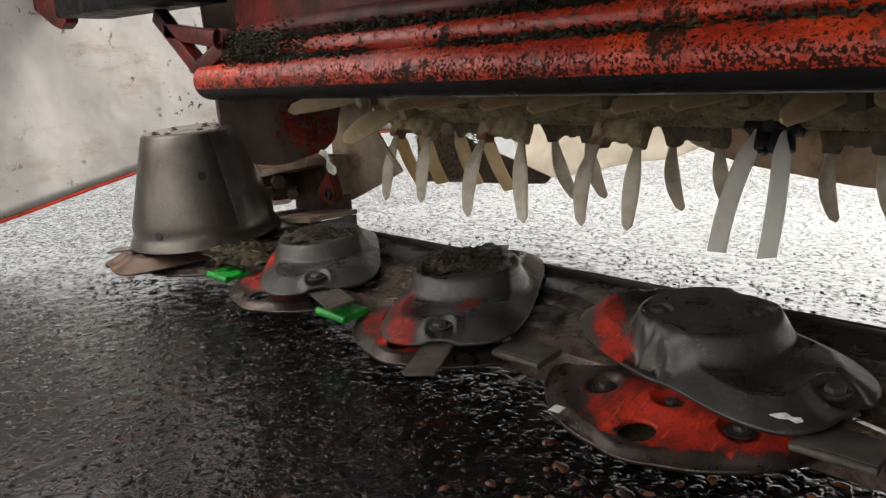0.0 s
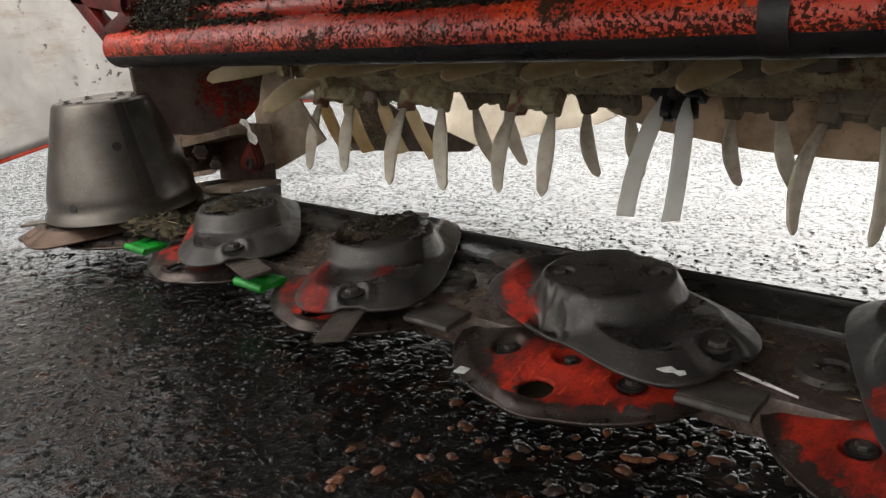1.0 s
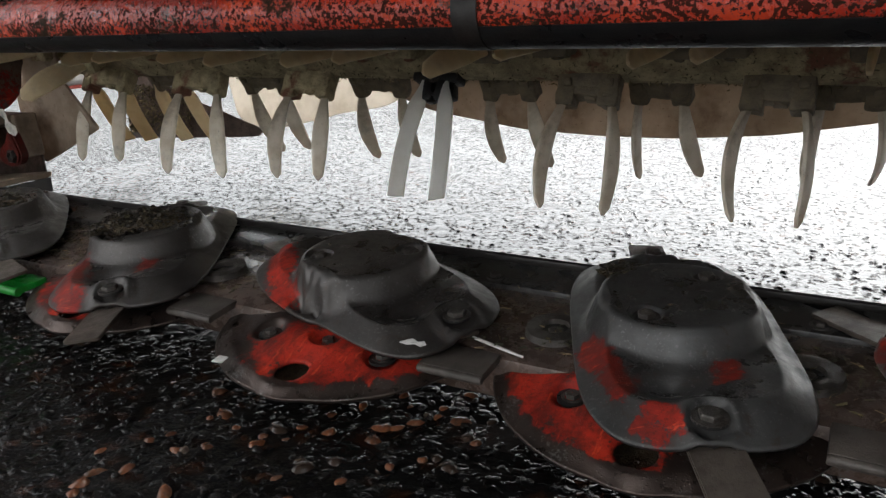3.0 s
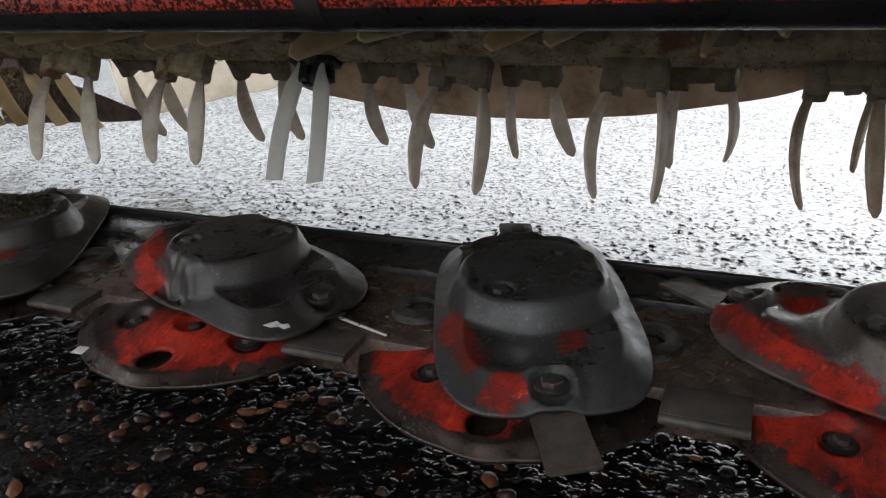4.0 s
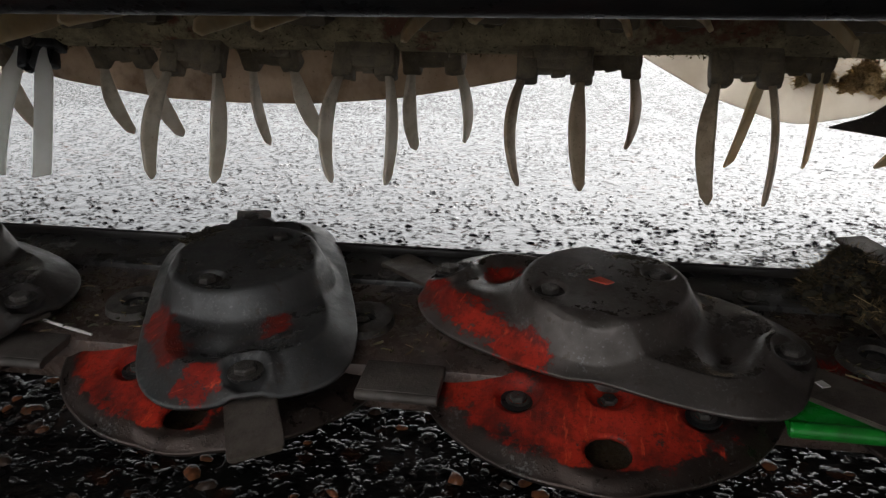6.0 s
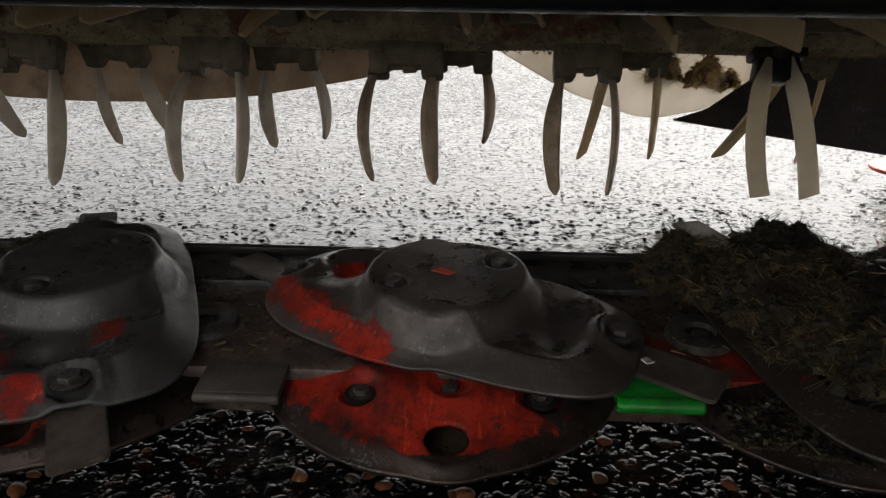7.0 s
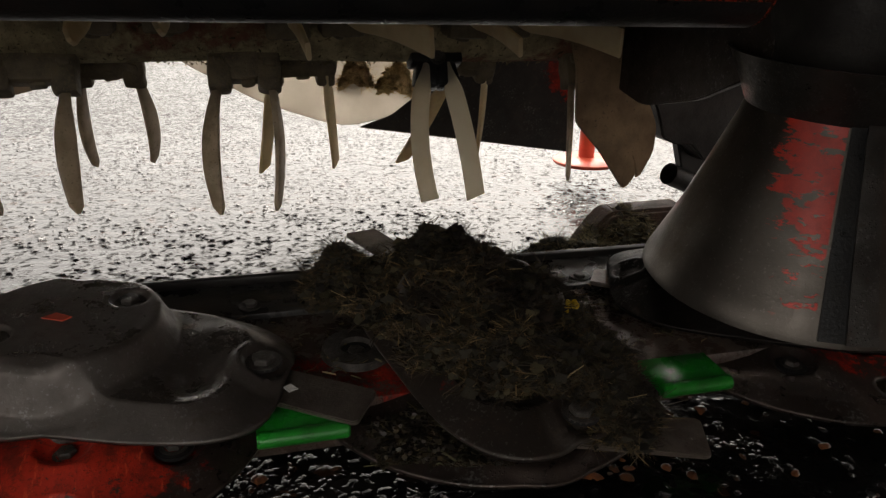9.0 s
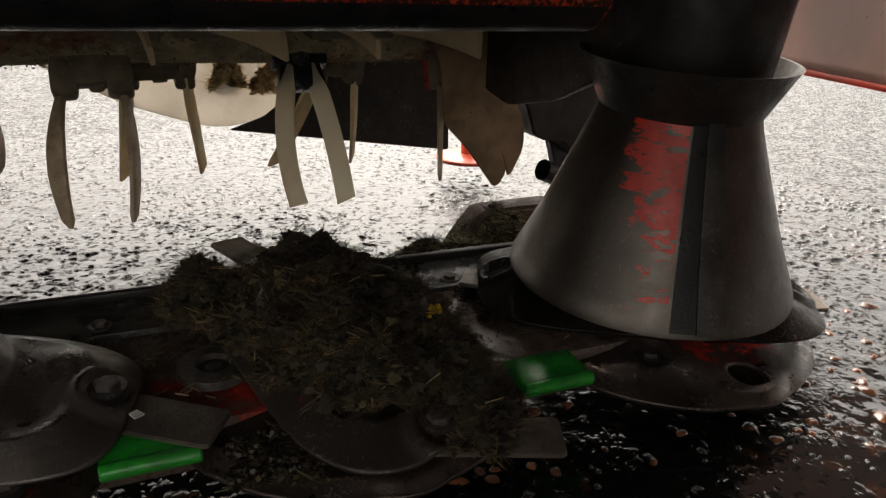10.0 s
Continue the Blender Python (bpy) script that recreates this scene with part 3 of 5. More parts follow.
def build_bar():
    bar = thing("cutter_bar", "long dark grimy steel cutter bar lying on the asphalt", "cutter bar", BAR)
    part("bar_body", box(3.06, 0.20, 0.056, (0, 0.03, -0.034), 0.008), painted_steel("bar_paint", [((0.80, -0.01, -0.006), 0.032, ("to", (0.90, -0.05, -0.006)))], (0.13, 0.088, 0.070), (0.050, 0.036, 0.030), 0.26, 0.485, 0.15), bar)
    part("rear_rail", box(3.06, 0.082, 0.030, (0, 0.137, -0.014), 0.004), RAIL, bar, "black raised rear edge of the bar")
    part("rear_lip", box(3.06, 0.010, 0.012, (0, 0.172, 0.005), 0.003), DARK, bar)
    for x in (-1.23, -0.83, -0.43, -0.05, 0.35, 0.77, 1.17):
        part("rail_bolt", bolt_head((x, 0.114, 0.001), 0.008, 0.006), BOLT, bar)
    for x in (-1.14, -0.455, 0.077, 0.346, 0.87):
        w = thing("bearing_cap", "", "", pose(x, 0.008, -0.006))
        w.parent = bar
        part("cap_ring", lathe([(0.016, 0.003), (0.017, 0.009), (0.026, 0.010), (0.034, 0.008), (0.036, 0.0)], 32), BOLT, w)
        part("cap_floor", lathe([(0.0168, 0.0025), (0.001, 0.0024)], 24), BLACK, w)
        part("cap_bolt", bolt_head((0, 0, -0.001), 0.009, 0.006), BOLT, w)


build_bar()


def build_shoe(x, patches, label, cover=0.52):
    """A round skid plate under a disc, with a drain hole and three recessed nuts."""
    dx, dy = {-0.2: (0.008, -0.012), 0.2: (0.010, -0.006)}.get(x, (0.0, 0.0))
    shoe = thing("skid_shoe", label, "skid shoe", BAR @ pose(x + dx, dy, 0), "skid shoes along the bar")
    bm = bmesh.new()
    nuts = [(-0.074, -0.091), (0.011, -0.083), (0.096, -0.091)]
    hole, hr = Vector((0.009, -0.153)), 0.021
    rings, n, gone = [], 288, set()
    radii = [0.03 + 0.158 * (i / 64) for i in range(65)]
    for r in radii:
        ring = []
        for i in range(n):
            a = 2 * math.pi * i / n
            p = Vector((r * math.cos(a), r * math.sin(a) - 0.002))
            d = p - hole
            open_r = 2.3 * hr
            near = d.length < 0.0072
            if d.length < open_r:
                p = hole + d.normalized() * (hr if near else hr + d.length * (open_r - hr) / open_r)
            inside = d.length < 0.0030
            z = -0.006 - 0.014 * sstep(r, 0.09, 0.17) - 0.010 * sstep(r, 0.165, 0.19)
            for u, v in nuts:
                z -= 0.010 * math.exp(-(((p.x - u) ** 2 + (p.y - v) ** 2) / 0.020 ** 2) ** 3)
            z += 0.0012 * noise.noise((p.x * 22 + x, p.y * 22, x))
            vert = bm.verts.new((p.x, p.y, z))
            if inside:
                gone.add(vert)
            ring.append(vert)
        rings.append(ring)
    for ra, rb in zip(rings, rings[1:]):
        for i in range(n):
            vs = (ra[i], rb[i], rb[(i + 1) % n], ra[(i + 1) % n])
            if not any(v in gone for v in vs):
                try:
                    bm.faces.new(vs)
                except ValueError:
                    pass
    loose = [v for v in bm.verts if not v.link_faces]
    bmesh.ops.delete(bm, geom=loose, context="VERTS")
    bmesh.ops.remove_doubles(bm, verts=bm.verts, dist=0.0002)
    bmesh.ops.recalc_face_normals(bm, faces=bm.faces)
    pl = part("skid_plate", bm, painted_steel("shoe_paint", patches, (0.075, 0.053, 0.044), (0.032, 0.024, 0.020), 0.36, cover, rim=0.172), shoe)
    so = pl.modifiers.new("thickness", "SOLIDIFY")
    so.thickness, so.offset = 0.005, -1.0
    # dark disc added below the open hole stands in for the shade inside
    part("hole_shade_disc", lathe([(0.042, -0.001), (0.042, 0.0), (0.001, 0.0005)], 32, pose(hole.x, hole.y + 0.010, -0.0365)), SOIL, shoe)
    for u, v in nuts:
        part("nut_seat", lathe([(0.0165, -0.003), (0.0165, 0.0), (0.012, 0.0004)], 24, pose(u, v, -0.0165)), BLACK, shoe, "black ring in the recess round the nut")
        part("nut", bolt_head((u, v, -0.018), 0.008, 0.007), BOLT, shoe)


SHOES = [
    ([((0, -0.14, 0), 0.06, (1, 1, 1))], "dark mud-stained steel skid shoe with grass on it", 0.46),
    ([((-0.09, -0.11, 0), 0.045, ("to", (0.05, -0.11, 0)))], "skid shoe with worn red paint below the disc", 0.53),
    ([((-0.10, -0.12, 0), 0.050, ("to", (0.02, -0.16, 0)))], "muddy skid shoe with traces of red paint", 0.52),
    ([((-0.02, -0.12, 0), 0.070, ("to", (0.13, -0.10, 0))), ((0.05, -0.15, 0), 0.045, ("to", (0.12, -0.13, 0)))], "bright red skid shoe with scratched paint and dark rim", 0.62),
    ([((-0.14, -0.08, 0), 0.060, ("to", (-0.02, -0.15, 0))), ((-0.06, -0.09, 0), 0.05, (1, 1, 1))], "red skid shoe with worn paint and dark rim", 0.60),
    ([((-0.12, -0.08, 0), 0.055, ("to", (-0.01, -0.15, 0))), ((-0.04, -0.10, 0), 0.060, ("to", (0.06, -0.10, 0))), ((0.03, -0.165, 0), 0.040, ("to", (0.085, -0.14, 0)))], "red skid shoe with an open drain hole", 0.60),
    ([((-0.10, -0.02, 0), 0.035, ("to", (-0.02, -0.06, 0)))], "skid shoe buried under wet cut grass", 0.50),
    ([((-0.02, -0.09, 0), 0.040, ("to", (0.06, -0.10, 0)))], "dark skid shoe with faint red paint", 0.47),
]
for sx, (pt, lb, cv) in zip(STATIONS, SHOES):
    build_shoe(sx, pt, lb, cv)


def build_guard(x, material, label, fore=0.0):
    """A small block between two skid shoes with a rounded front."""
    g = thing("bar_guard", label, "guard", BAR @ pose(x, -0.094 - fore, -0.009 - fore * 0.3), "guards between the skid shoes")
    grey = material is GREYP
    bm = box(0.080, 0.050 if grey else 0.046, 0.010, (0, 0.006, 0.0 if grey else -0.001), 0.002)
    part("guard_block", bm, material, g)
    lr = 0.0052 if grey else 0.0075
    part("rounded_lip", lathe([(lr * 0.8, -0.040), (lr, -0.038), (lr, 0.038), (lr * 0.8, 0.040)], 20, pose(0, -0.020, -0.0010, 0, 90, 0), cap=True), material, g)


for gx, gm, gl in ((-1.18, GREEN, "green painted guard block between two skid shoes"), (-0.782, GREEN, "green painted guard block between two skid shoes"), (-0.40, GREYP, "bare grey steel guard block on the bar"),
                   (0.0, GREYP, "bare grey steel guard block on the bar"), (0.412, GREYP, "bare grey steel guard block on the bar"), (0.804, GREEN, "green painted guard block between two skid shoes"), (1.192, GREEN, "green painted guard block between two skid shoes")):
    build_guard(gx, gm, gl, 0.028 if gx < -0.7 else (-0.005 if gx == 0.804 else 0.0))


# ---- cutting discs ----
def outline(a, skew=0, la=0.206, lb=0.113):
    """Radius of the disc's edge; skewed discs have one square and one cut corner at each end."""
    square = math.cos(a) * math.sin(a) * skew < 0
    p = 3.7 if not skew else (4.4 if square else 2.6)
    if square:
        lb -= 0.008 * sstep(abs(math.cos(a)), 0.0, 0.3)
    return (abs(math.cos(a) / la) ** p + abs(math.sin(a) / lb) ** p) ** (-1 / p)


def plate_height(u, v, r, edge, bolts, dent, seed):
    """Height of the pressed plate: a dome, a pad at either end, a scoop beside each pad and a steep skirt along the rim."""
    z = 0.029 + 0.031 * (1 - 0.10 * sstep(r, 0.078, 0.087) - 0.80 * min(1.0, max(0.0, (r - 0.084) / 0.013)) - 0.10 * sstep(r, 0.093, 0.107))
    for s in (-1, 1):
        d = math.hypot(u - s * 0.183, v)
        z += 0.007 * (1 - sstep(d, 0.025, 0.034)) - 0.008 * (1 - sstep(d, 0.0155, 0.0195))
        z -= 0.015 * math.exp(-(((u - s * 0.130) / 0.019) ** 2 + ((v + s * 0.026) / 0.030) ** 2))
        z += 0.004 * math.exp(-(((u - s * 0.150) / 0.045) ** 2 + ((v - s * 0.040) / 0.020) ** 2))
    for bu, bv in bolts:
        d = math.hypot(u - bu, v - bv)
        z -= 0.007 * (1 - sstep(d, 0.0135, 0.0185))
    z -= 0.020 * min(1.0, max(0.0, 1 - edge / 0.042))
    z += 0.0012 * noise.noise((u * 16 + seed, v * 16, seed))
    if dent:
        z -= 0.016 * math.exp(-(((u - dent[0]) / 0.036) ** 4 + ((v - dent[1]) / 0.012) ** 2)) * (1 + 1.6 * noise.noise((u * 75, v * 75, 0)))
    return z


def build_plate(parent, material, bolts, dent=None, seed=0.0, inner=0.0, label="", skew=0):
    bm = bmesh.new()
    n, k = 180, 84
    rings = []
    for j in range(k + 1):
        f = inner + (1 - inner) * (j / k)
        ring = []
        for i in range(n):
            a = 2 * math.pi * i / n
            # round in the middle, oval at the edge
            r = f * (outline(a, skew) * f ** 0.8 + 0.115 * (1 - f ** 0.8)) if f > 0 else 0.0005
            u, v = r * math.cos(a), r * math.sin(a)
            ring.append(bm.verts.new((u, v, plate_height(u, v, r, outline(a, skew) - r, bolts, dent, seed))))
        rings.append(ring)
    for ra, rb in zip(rings, rings[1:]):
        for i in range(n):
            bm.faces.new((ra[i], rb[i], rb[(i + 1) % n], ra[(i + 1) % n]))
    bmesh.ops.recalc_face_normals(bm, faces=bm.faces)
    ob = part("disc_plate", bm, material, parent, label, sharp=60)
    so = ob.modifiers.new("thickness", "SOLIDIFY")
    so.thickness, so.offset = 0.005, -1.0
    return ob


def build_knife(parent, side, swing, reach=0.088):
    """A swinging blade under one end of the disc."""
    m = pose(side * 0.175, 0.0, 0.003, 4, 0, (0 if side > 0 else 180) + swing)
    out = rounded([(-0.022, -0.024), (reach - 0.004, -0.024), (reach, -0.021), (reach, 0.021), (reach - 0.004, 0.024), (-0.022, 0.024)], 0.006, 3)
    part("knife", slab(out, 0.005, m, 0.001), KNIFE, parent, "grey steel mowing knife")


def build_disc(x, y, turn, bolt_turn, patches, label, cover=0.55, dent=None, seed=0.0, swings=(5, 5), steel=None, reach=(0.088, 0.088), skew=0):
    disc = thing("mower_disc", label, "mower disc", BAR @ pose(x, y, 0, 0, 0, turn), "mower discs along the bar")
    ba = radians(bolt_turn)
    bolts = [(0.060 * math.cos(ba), 0.058 * math.sin(ba)), (-0.060 * math.cos(ba), -0.060 * math.sin(ba))]
    mat = painted_steel("disc_paint", patches, *(steel or ((0.086, 0.078, 0.071), (0.038, 0.033, 0.030))), rough=0.42, cover=cover, metal=0.42, wet=True)
    build_plate(disc, mat, bolts, dent, seed, skew=skew)
    part("hub", lathe([(0.07, -0.016), (0.07, 0.014), (0.05, 0.016)], 32), DARK, disc)
    for bu, bv in bolts:
        part("top_bolt", bolt_head((bu, bv, 0.0535), 0.0095, 0.0075), BOLT, disc)
        # black ring paints the shadow in the recess round the bolt
        part("bolt_shade_ring", lathe([(0.0150, -0.002), (0.0150, 0.0008), (0.0120, 0.0009)], 24, pose(bu, bv, 0.0530)), BLACK, disc, "black ring painting the shade round the bolt")
    for s in (-1, 1):
        part("knife_bolt", bolt_head((s * 0.183, 0.0, 0.0265), 0.0110, 0.0075), BOLT, disc)
        # the same painted shadow round the knife bolt
        part("bolt_shade_ring", lathe([(0.0165, -0.002), (0.0165, 0.0010), (0.0135, 0.0012)], 24, pose(s * 0.183, 0, 0.0270)), BLACK, disc, "black ring painting the shade round the bolt")
        build_knife(disc, s, swings[0 if s < 0 else 1], reach[0 if s < 0 else 1])
    return disc


build_disc(-1.0, 0.0, -38, 50, [((-0.05, -0.11, 0.02), 0.025, ("to", (0.03, -0.105, 0.02))), ((-0.11, -0.06, 0.03), 0.02, (1, 1, 1))], "worn steel mower disc with dirt on its domed top", 0.52, seed=1.1, swings=(0, 22), reach=(0.088, 0.118))
build_disc(-0.6, 0.006, -58, -41, [((0.075, -0.088, 0.02), 0.026, ("to", (0.195, -0.058, 0.015))), ((0.110, 0.024, 0.03), 0.020, (1, 1, 1))], "worn steel mower disc with crumbs of dirt on its top", 0.55, seed=2.7, swings=(0, -2.5), reach=(0.088, 0.113))
build_disc(-0.192, 0.015, -21, 47, [((-0.190, -0.022, 0.03), 0.026, ("to", (-0.045, -0.108, 0.02)))], "dark steel mower disc with red end and dented dome", 0.575, (0.0, -0.092), 3.9, (0, 168), skew=1)
build_disc(0.211, 0.025, -68, -41, [((0.045, -0.098, 0.02), 0.020, ("to", (0.135, -0.068, 0.02))), ((0.180, -0.042, 0.015), 0.027, (1, 1, 1)), ((0.112, 0.028, 0.025), 0.021, (1, 1, 1))], "rounded dark steel mower disc with patches of red paint", 0.545, None, 5.2, (0, 4.6), ((0.085, 0.084, 0.082), (0.044, 0.042, 0.040)), (0.09, 0.102))
build_disc(0.604, 0.021, -20, 44, [((-0.192, -0.038, 0.02), 0.024, ("to", (-0.035, -0.102, 0.015))), ((-0.125, 0.028, 0.02), 0.026, (1, 1, 1))], "scuffed dark steel mower disc with a red painted edge", 0.575, None, 6.3, (-15.5, -14), ((0.118, 0.100, 0.089), (0.058, 0.048, 0.041)), (0.110, 0.112), 1)
build_disc(1.0, 0.006, -80, 40, [((0.10, -0.085, 0.02), 0.010, (1, 1, 1))], "mower disc buried under wet cut grass", 0.48, None, 7.7, (13, 60), ((0.05, 0.036, 0.028), (0.026, 0.020, 0.016)), (0.118, 0.115))


def cone_strip(profile, a0, a1, lift, bm=None):
    """A strip of sheet that lies on the cone between two angles."""
    tmp = bmesh.new()
    cols = []
    for i in range(7):
        a = radians(a0 + (a1 - a0) * i / 6)
        cols.append([(tmp.verts.new((r * math.cos(a), r * math.sin(a), z)), tmp.verts.new(((r - 0.006) * math.cos(a), (r - 0.006) * math.sin(a), z))) for r, z in ((p + lift, q) for p, q in profile)])
    for ca, cb in zip(cols, cols[1:]):
        for (a, _), (b, _), (c, _), (d, _) in zip(ca, ca[1:], cb, cb[1:]):
            tmp.faces.new((a, c, d, b))
    for col in (cols[0], cols[-1]):
        for (a, ai), (b, bi) in zip(col, col[1:]):
            tmp.faces.new((a, ai, bi, b))
    for k in (0, -1):
        for ca, cb in zip(cols, cols[1:]):
            tmp.faces.new((ca[k][0], ca[k][1], cb[k][1], cb[k][0]))
    bmesh.ops.recalc_face_normals(tmp, faces=tmp.faces)
    return join(bm, tmp)


def drum_material(name, flake):
    """Smooth dark steel; with flake, red paint that has torn off from one side, more of it further down."""
    k = Mat(name, 0.30, 0.8)
    big, mid, fine = k.noise(9, 5), k.noise(45, 6, 0.72), k.noise(260, 3, 0.7)
    c = k.mix(k.step(big, 0.3, 0.7), (0.115, 0.100, 0.086), (0.072, 0.061, 0.051))
    c = k.mix(k.step(k.noise(16, 6, 0.75, stretch=(1, 1, 0.25)), 0.52, 0.66, 0.0, 0.6), c, (0.070, 0.052, 0.040))
    c = k.mix(k.step(fine, 0.60, 0.68, 0.0, 0.35), c, (0.24, 0.22, 0.20))
    if flake:
        xyz = k.n.new("ShaderNodeSeparateXYZ")
        k.l.new(k.co, xyz.inputs[0])
        ang = k.math("ARCTAN2", xyz.outputs[1], xyz.outputs[0])
        # tears run round the drum
        tear = k.noise(26, 5, 0.62, stretch=(1.0, 1.0, 3.4))
        rag = k.math("MULTIPLY", k.math("SUBTRACT", tear, 0.5), 1.15)
        left = k.step(xyz.outputs[2], 0.055, 0.245, radians(-106), radians(-132))
        paint = k.step(k.math("ADD", k.math("SUBTRACT", ang, left), rag), -0.02, 0.02)
        paint = k.math("MULTIPLY", paint, k.step(ang, radians(-98.0), radians(-97.0), 1.0, 0.0))
        holes = k.math("ADD", k.noise(40, 5, 0.65, stretch=(1.0, 1.0, 2.6)), k.step(xyz.outputs[2], 0.06, 0.21, 0.13, 0.0))
        paint = k.math("MULTIPLY", paint, k.step(holes, 0.57, 0.60, 1.0, 0.0))
        paint = k.math("MULTIPLY", paint, k.step(xyz.outputs[2], 0.055, 0.075))
        c = k.mix(paint, c, k.mix(k.step(mid, 0.35, 0.7), (0.62, 0.034, 0.014), (0.44, 0.022, 0.010)))
        k.put(k.b.inputs["Metallic"], k.math("MULTIPLY", k.math("SUBTRACT", 1.0, paint), 0.8))
    k.base(c)
    k.rough(k.step(mid, 0.3, 0.7, 0.30, 0.46))
    k.bump(k.math("ADD", mid, k.math("MULTIPLY", fine, 0.4)), 0.0004)
    return k.m


def build_end_drum(x, turn, profile, flake, label, lid):
    """A tall conical drum on an end disc."""
    drum = thing("crop_drum", label, "crop drum", BAR @ pose(x, 0.006 if x > 0 else -0.032, 0, 0, 0, turn), "conical drums at the ends of the bar")
    base = build_plate(drum, painted_steel("drum_plate_paint", [((0.1, -0.05, 0), 0.06, (1, 1, 1))], *(((0.014, 0.011, 0.009), (0.008, 0.006, 0.005)) if x > 0 else ((0.14, 0.088, 0.062), (0.07, 0.044, 0.031))), 0.45, 0.5), [], None, x, 0.45)
    if lid:
        base.matrix_basis = pose(0, 0, -0.020, 0, 0, -98 - turn) @ Matrix.Diagonal((1.12, 1.05, 1.0, 1.0))
    part("cone", lathe(profile, 72, wobble=0.012), drum_material("drum_paint", flake), drum, sharp=50)
    part("hub", lathe([(0.07, -0.016), (0.07, 0.014), (0.05, 0.016)], 32), DARK, drum)
    for s in (-1, 1):
        build_knife(drum, s, 10 * s, 0.05)
    return drum


LEFT = [(0.172, 0.018), (0.170, 0.026), (0.163, 0.036), (0.159, 0.044), (0.160, 0.056), (0.157, 0.075), (0.145, 0.115), (0.130, 0.165), (0.112, 0.225), (0.103, 0.256), (0.098, 0.262), (0.090, 0.263), (0.084, 0.258), (0.001, 0.257)]
ld = build_end_drum(-1.425, 58, LEFT, False, "tall grey steel conical drum on the end of the bar", True)
for i in range(6):
    a = i * math.pi / 3
    part("lid_bolt", bolt_head((0.070 * math.cos(a), 0.070 * math.sin(a), 0.2575), 0.007, 0.008), BOLT, ld)
for a, z, r in ((-78, 0.17, 0.129), (-122, 0.055, 0.160), (-45, 0.19, 0.122)):
    part("hole", lathe([(0.0095, -0.004), (0.0095, 0.0015), (0.0005, 0.0015)], 16, pose(0, 0, 0, 0, 0, a) @ pose(r, 0, z, 0, 78, 0)), BLACK, ld)
part("seam", cone_strip(LEFT[4:10], -70, -60, 0.0015), DARK, ld)
part("seam", cone_strip(LEFT[4:10], -58, -34, 0.004), STEEL, ld)

RIGHT = [(0.156, 0.033), (0.167, 0.037), (0.166, 0.044), (0.157, 0.064), (0.136, 0.110), (0.113, 0.170), (0.092, 0.225), (0.087, 0.245)]
rd = build_end_drum(1.384, -24, RIGHT, True, "tall dark steel conical drum with flaking red paint stripe", False)
part("collar", lathe([(0.087, 0.236), (0.090, 0.240), (0.115, 0.292), (0.117, 0.294), (0.113, 0.294), (0.089, 0.246)], 72), STEEL, rd, "flared dark steel collar")
part("upper_drum", lathe([(0.074, 0.24), (0.086, 0.26), (0.094, 0.36), (0.096, 0.50), (0.001, 0.50)], 64), DARK, rd, "dark upper drum above the collar")
part("seam", cone_strip(RIGHT[2:], -96, -87, 0.0012), BLACK, rd)
part("seam", cone_strip(RIGHT[2:], -87, -76, 0.004), STEEL, rd)


# ---- red beam of the hood ----
def sweep_x(profile, x0, x1, n=60, wob=0.0):
    bm = bmesh.new()
    rings = []
    for i in range(n + 1):
        x = x0 + (x1 - x0) * i / n
        rings.append([bm.verts.new((x, y, z + wob * noise.noise((x * 3, y * 20, z * 20)))) for y, z in profile])
    k = len(profile)
    for a, b in zip(rings, rings[1:]):
        for i in range(k):
            bm.faces.new((a[i], b[i], b[(i + 1) % k], a[(i + 1) % k]))
    bm.faces.new(rings[0])
    bm.faces.new(rings[-1][::-1])
    bmesh.ops.recalc_face_normals(bm, faces=bm.faces)
    return bm


def tube_profile(yc, zc, r, n=28, sy=1.0):
    return [(yc + sy * r * math.cos(2 * math.pi * i / n), zc + r * math.sin(2 * math.pi * i / n)) for i in range(n)]


OLDRED.node_tree.nodes["Principled BSDF"].inputs["Specular IOR Level"].default_value = 0.18
PITCH = grimy("pitch_black_paint", (0.004, 0.004, 0.005), (0.007, 0.007, 0.008), 0.5, specks=0.72)
PITCH.node_tree.nodes["Principled BSDF"].inputs["Specular IOR Level"].default_value = 0.08
hood = thing("mower_hood", "weathered red steel hood beam with dirt in its grooves", "mower hood")
roll = part("lower_roll", sweep_x(tube_profile(-0.095, 0.440, 0.035), -1.212, 1.20), BEAM, hood, "rounded red lower edge, flecked with dirt")
# a thin black strip paints in the shade on the roll's underside
strip = [(-0.095 + r * math.cos(radians(a)), 0.440 + r * math.sin(radians(a))) for r, seq in ((0.0362, range(204, 291, 6)), (0.0340, range(288, 203, -6))) for a in seq]
part("underside_shade", sweep_x(strip, -1.205, 1.195), BLACK, hood, "black strip painting the shade under the lower edge")
part("upper_ridge", sweep_x(tube_profile(-0.078, 0.487, 0.020, 20), -1.13, 1.20), BEAM, hood)
part("top_ridge", sweep_x(tube_profile(-0.055, 0.525, 0.022, 20), -1.05, 1.20), OLDRED, hood)
for bx in (0.038,):
    part("clamp_band", sweep_x(tube_profile(-0.095, 0.440, 0.0372, 28), bx - 0.013, bx + 0.013, 2), DARK, hood, "dark grimy band round the lower edge")
part("web", box(2.36, 0.03, 0.22, (0.03, -0.045, 0.55), 0.004), OLDRED, hood, "dark grimy red upper web")
part("roof_panel", box(2.7, 1.05, 0.02, (0.0, 0.45, 0.665), 0.006), DARK, hood)
